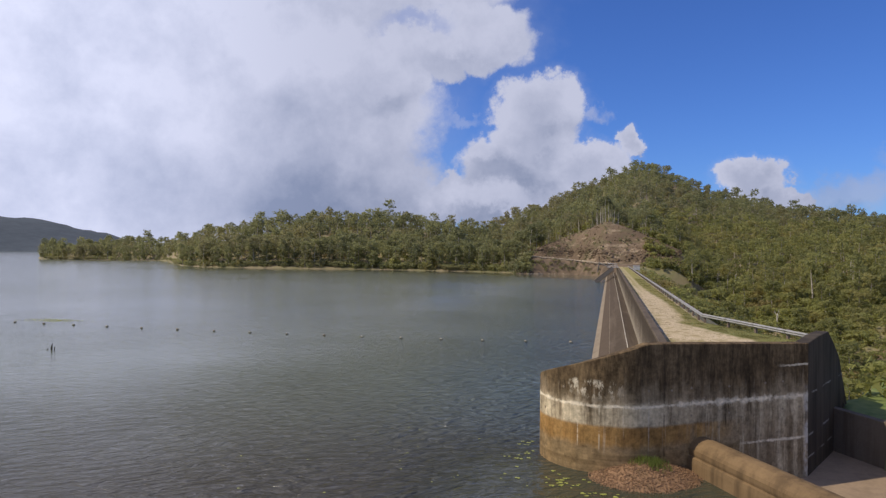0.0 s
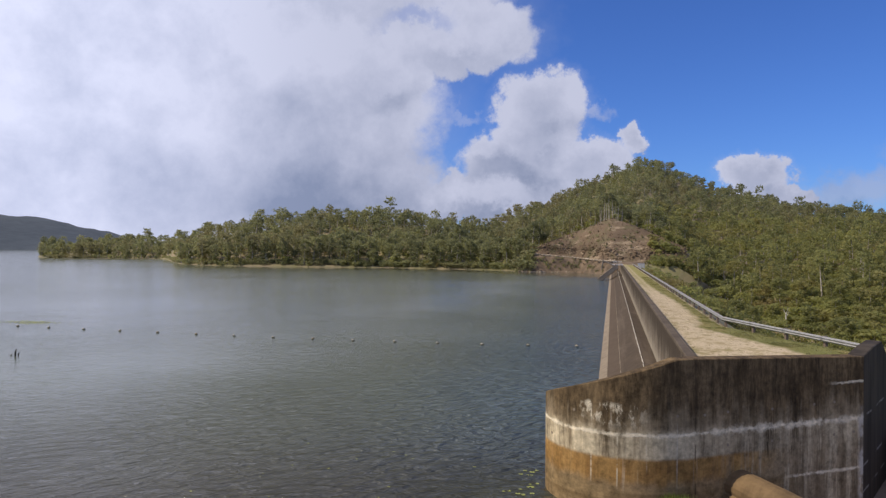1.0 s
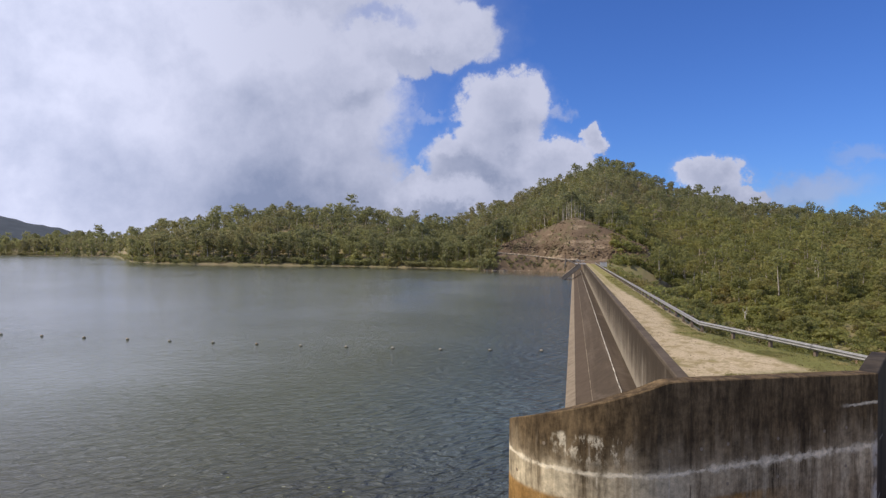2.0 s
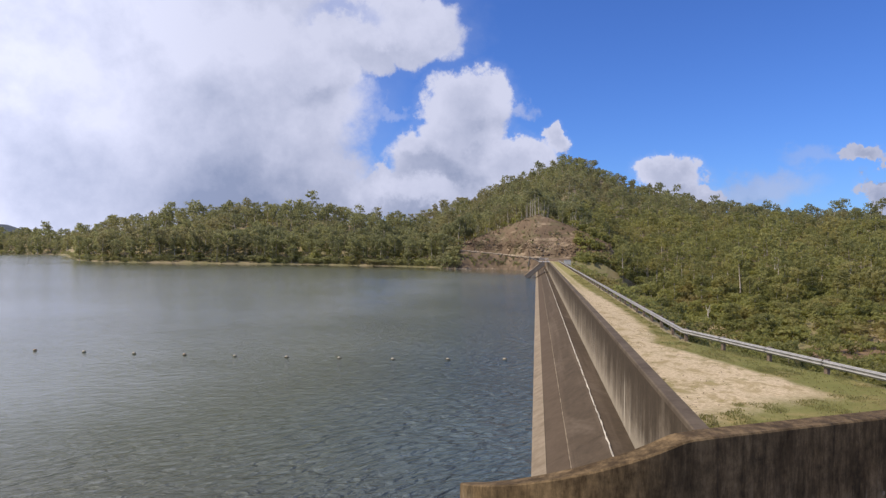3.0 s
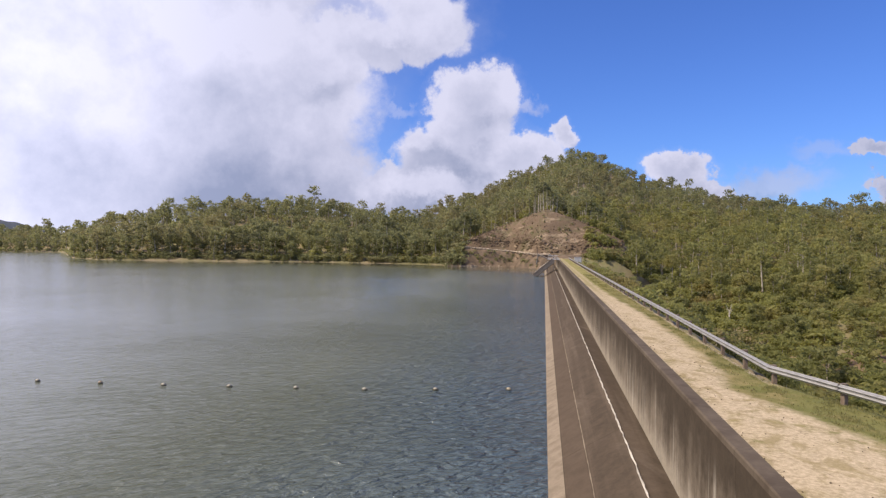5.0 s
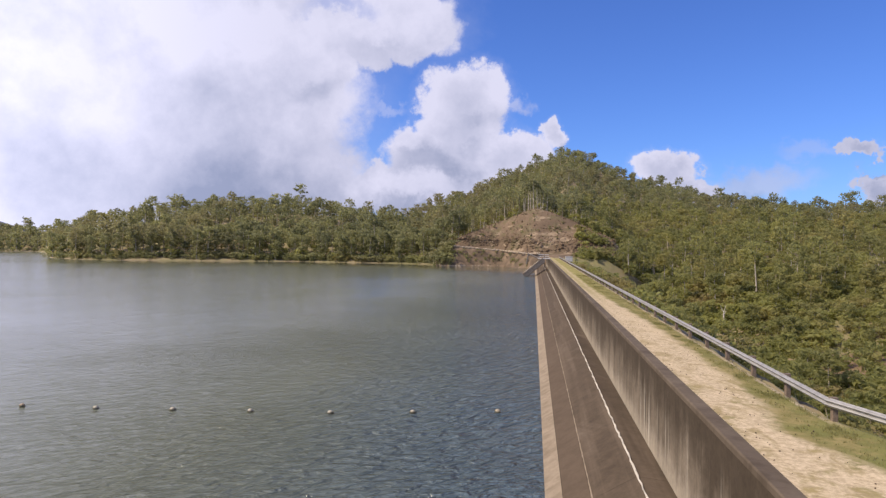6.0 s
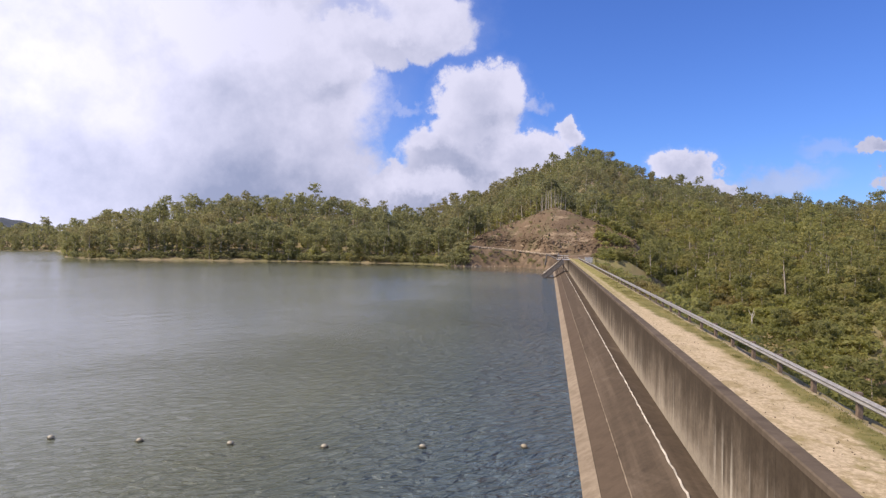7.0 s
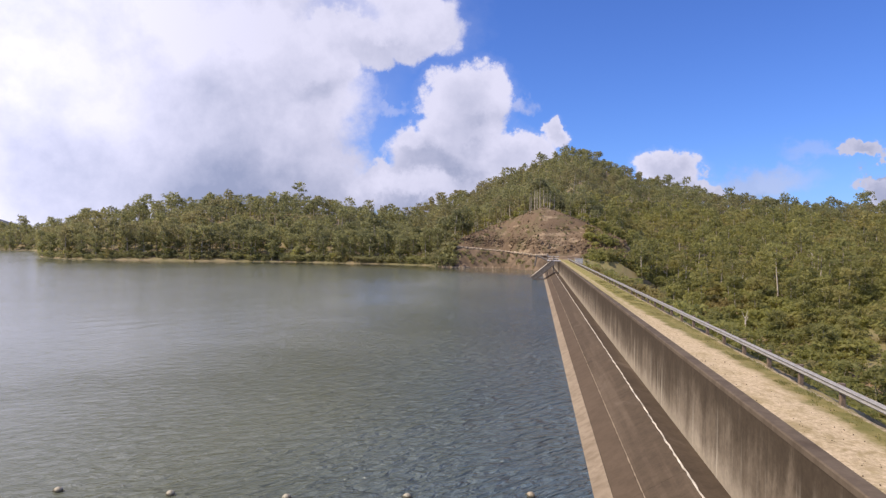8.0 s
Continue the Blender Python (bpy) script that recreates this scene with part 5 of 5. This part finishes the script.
# ---- at the far end of the dam ----
def build_intake():
    gear = tagged(new("intake_gantry"), "weathered steel intake gantry leaning over the face slab", "intake gantry")
    y0, y1 = 203.5, 207.0
    for y in (y0 - 0.5, y1 + 0.5):
        bm = box(bmesh.new(), (-3.5, -0.2, -1.0), (3.4, 0.2, 0.12), 0.03, Matrix.Translation((0.4, y, 2.7)) @ Matrix.Rotation(radians(-40), 4, "Y"))
        beam = part("rail_beam", bm, MAT_DARK_STEEL, gear)
        bm = box(bmesh.new(), (-3.6, -0.26, 0.123), (3.4, 0.26, 0.30), 0.02, Matrix.Translation((0.4, y, 2.7)) @ Matrix.Rotation(radians(-40), 4, "Y"))
        part("rail_cap", bm, MAT_STRIP, beam, "pale inclined concrete caps")
    bm = bmesh.new()
    box(bm, (-3.0, -1.95, -1.1), (3.0, 1.95, -0.05), 0.05, Matrix.Translation((0.4, 205.25, 2.7)) @ Matrix.Rotation(radians(-40), 4, "Y"))
    screen = part("screen_box", bm, MAT_DARK_STEEL, gear)
    for i in range(4):
        bm = bmesh.new()
        box(bm, (-3.1, -0.16, -0.04), (3.0, 0.16, 0.24), 0.02, Matrix.Translation((0.4, 203.8 + i * 0.97, 2.7)) @ Matrix.Rotation(radians(-40), 4, "Y"))
        part("screen_bar", bm, MAT_GREY_STEEL, screen)
    bm = bmesh.new()
    box(bm, (1.6, 203.0, 4.78), (5.0, 207.5, 4.95), 0.02)
    platform = part("platform", bm, MAT_GREY_STEEL, gear)
    for x in (1.7, 3.3):
        for y in (203.1, 207.4):
            bm = bmesh.new()
            box(bm, (x - 0.06, y - 0.06, 0.8 if x < 2 else 1.8), (x + 0.06, y + 0.06, 5.95))
            part("post", bm, MAT_DARK_STEEL, gear)
    for y in (203.1, 207.4):
        for z in (5.4, 5.9):
            bm = bmesh.new()
            bar(bm, (1.7, y, z), (4.6, y, z), 0.04)
            part("handrail", bm, MAT_GREY_STEEL, platform)
    bm = bmesh.new()
    bar(bm, (-1.5, 209.5, 3.2), (-1.0, 209.5, 6.2), 0.20, 8)
    bar(bm, (-1.2, 209.5, 6.1), (2.2, 208.5, 4.7), 0.22, 8)
    part("lifting_arm", bm, MAT_DARK_STEEL, gear)


build_intake()


def build_cabinet():
    cab = tagged(new("control_cabinet"), "pale grey painted control cabinet beside the far guard rail", "cabinet")
    x, y, z = 11.4, 232.0, 3.1
    bm = bmesh.new()
    box(bm, (x - 1.1, y - 0.7, z), (x + 1.1, y + 0.7, z + 1.75), 0.03)
    part("body", bm, MAT_BOX, cab)
    bm = bmesh.new()
    box(bm, (x - 1.2, y - 0.82, z + 1.753), (x + 1.2, y + 0.82, z + 1.86), 0.02)
    part("roof", bm, MAT_GREY_STEEL, cab)
    for s in (-1, 1):
        bm = bmesh.new()
        box(bm, (x + s * 0.54 - 0.48, y - 0.735, z + 0.2), (x + s * 0.54 + 0.48, y - 0.703, z + 1.6), 0.008)
        leaf = part("door", bm, MAT_BOX, cab)
        part("handle", box(bmesh.new(), (x + s * 0.12 - 0.02, y - 0.765, z + 0.85), (x + s * 0.12 + 0.02, y - 0.737, z + 1.05), 0.005), MAT_DARK_STEEL, leaf)
    bench = 265.0
    for i, b in enumerate((-0.9, 3.2)):
        px, py = 2.3 + bench * math.sin(radians(b)), -1.3 + bench * math.cos(radians(b))
        bm = bmesh.new()
        bar(bm, (0, 0, -0.3), (0, 0, 2.2), 0.12, 8)
        part_ob = tagged(new("marker_post"), "dark timber marker post on the rock bench", "post", "marker posts")
        part("shaft", bm, MAT_POST, part_ob)
        part_ob.location = (px, py, land(px, py))


build_cabinet()


# ---- in the water ----
def build_water_things():
    stump = tagged(new("dead_stump"), "black waterlogged stump standing out of the lake", "stump")
    stump.location = (-45.8, 44.4, 0)
    for i, (dx, dy, h, r) in enumerate(((0, 0, 0.58, 0.09), (0.2, 0.1, 0.30, 0.06), (-0.55, 0.1, 0.12, 0.06))):
        v, f = tube([(dx, dy, -1.2), (dx + 0.03, dy, h * 0.5), (dx + 0.08, dy + 0.05, h)], [r, r * 0.8, r * 0.25], 7)
        part("snag", mesh_of("snag", v, f, MAT_STUMP), None, stump)
    rng = random.Random(3)

    def pads(name, centres, size, label):
        V, F = [], []
        for x, y in centres:
            k, r, a0 = len(V), size * rng.uniform(0.6, 1.3), rng.uniform(0, 6)
            V.append((x, y, 0.02))
            for i in range(8):
                a = a0 + i * 0.75
                V.append((x + r * math.cos(a), y + r * math.sin(a) * 0.8, 0.012 + 0.008 * (i % 2)))
            F += [(k, k + 1 + i, k + 2 + i) for i in range(7)]
        tagged(new(name, mesh_of(name, V, F, MAT_LILY)), label, "water plants", kind="stuff")

    near = [(rng.gauss(2.6, 0.55), rng.gauss(22.6, 0.5)) for _ in range(30)] + [(rng.gauss(0.6, 0.5), rng.gauss(24.0, 0.5)) for _ in range(26)] + [(rng.gauss(-1.2, 0.5), rng.gauss(27.5, 1.4)) for _ in range(18)]
    pads("lily_pads", near, 0.09, "yellow-green pads drifting by the end wall")
    far = [(rng.gauss(-65.5, 2.2), rng.gauss(63.4, 0.8)) for _ in range(240)]
    pads("floating_weed", far, 0.13, "pale yellow weed patch floating beyond the boom")
    bits = [(rng.uniform(-14, 0), rng.uniform(17, 30)) for _ in range(40)]
    pads("drift_scraps", bits, 0.05, "scattered leaves drifting on the lake")


build_water_things()
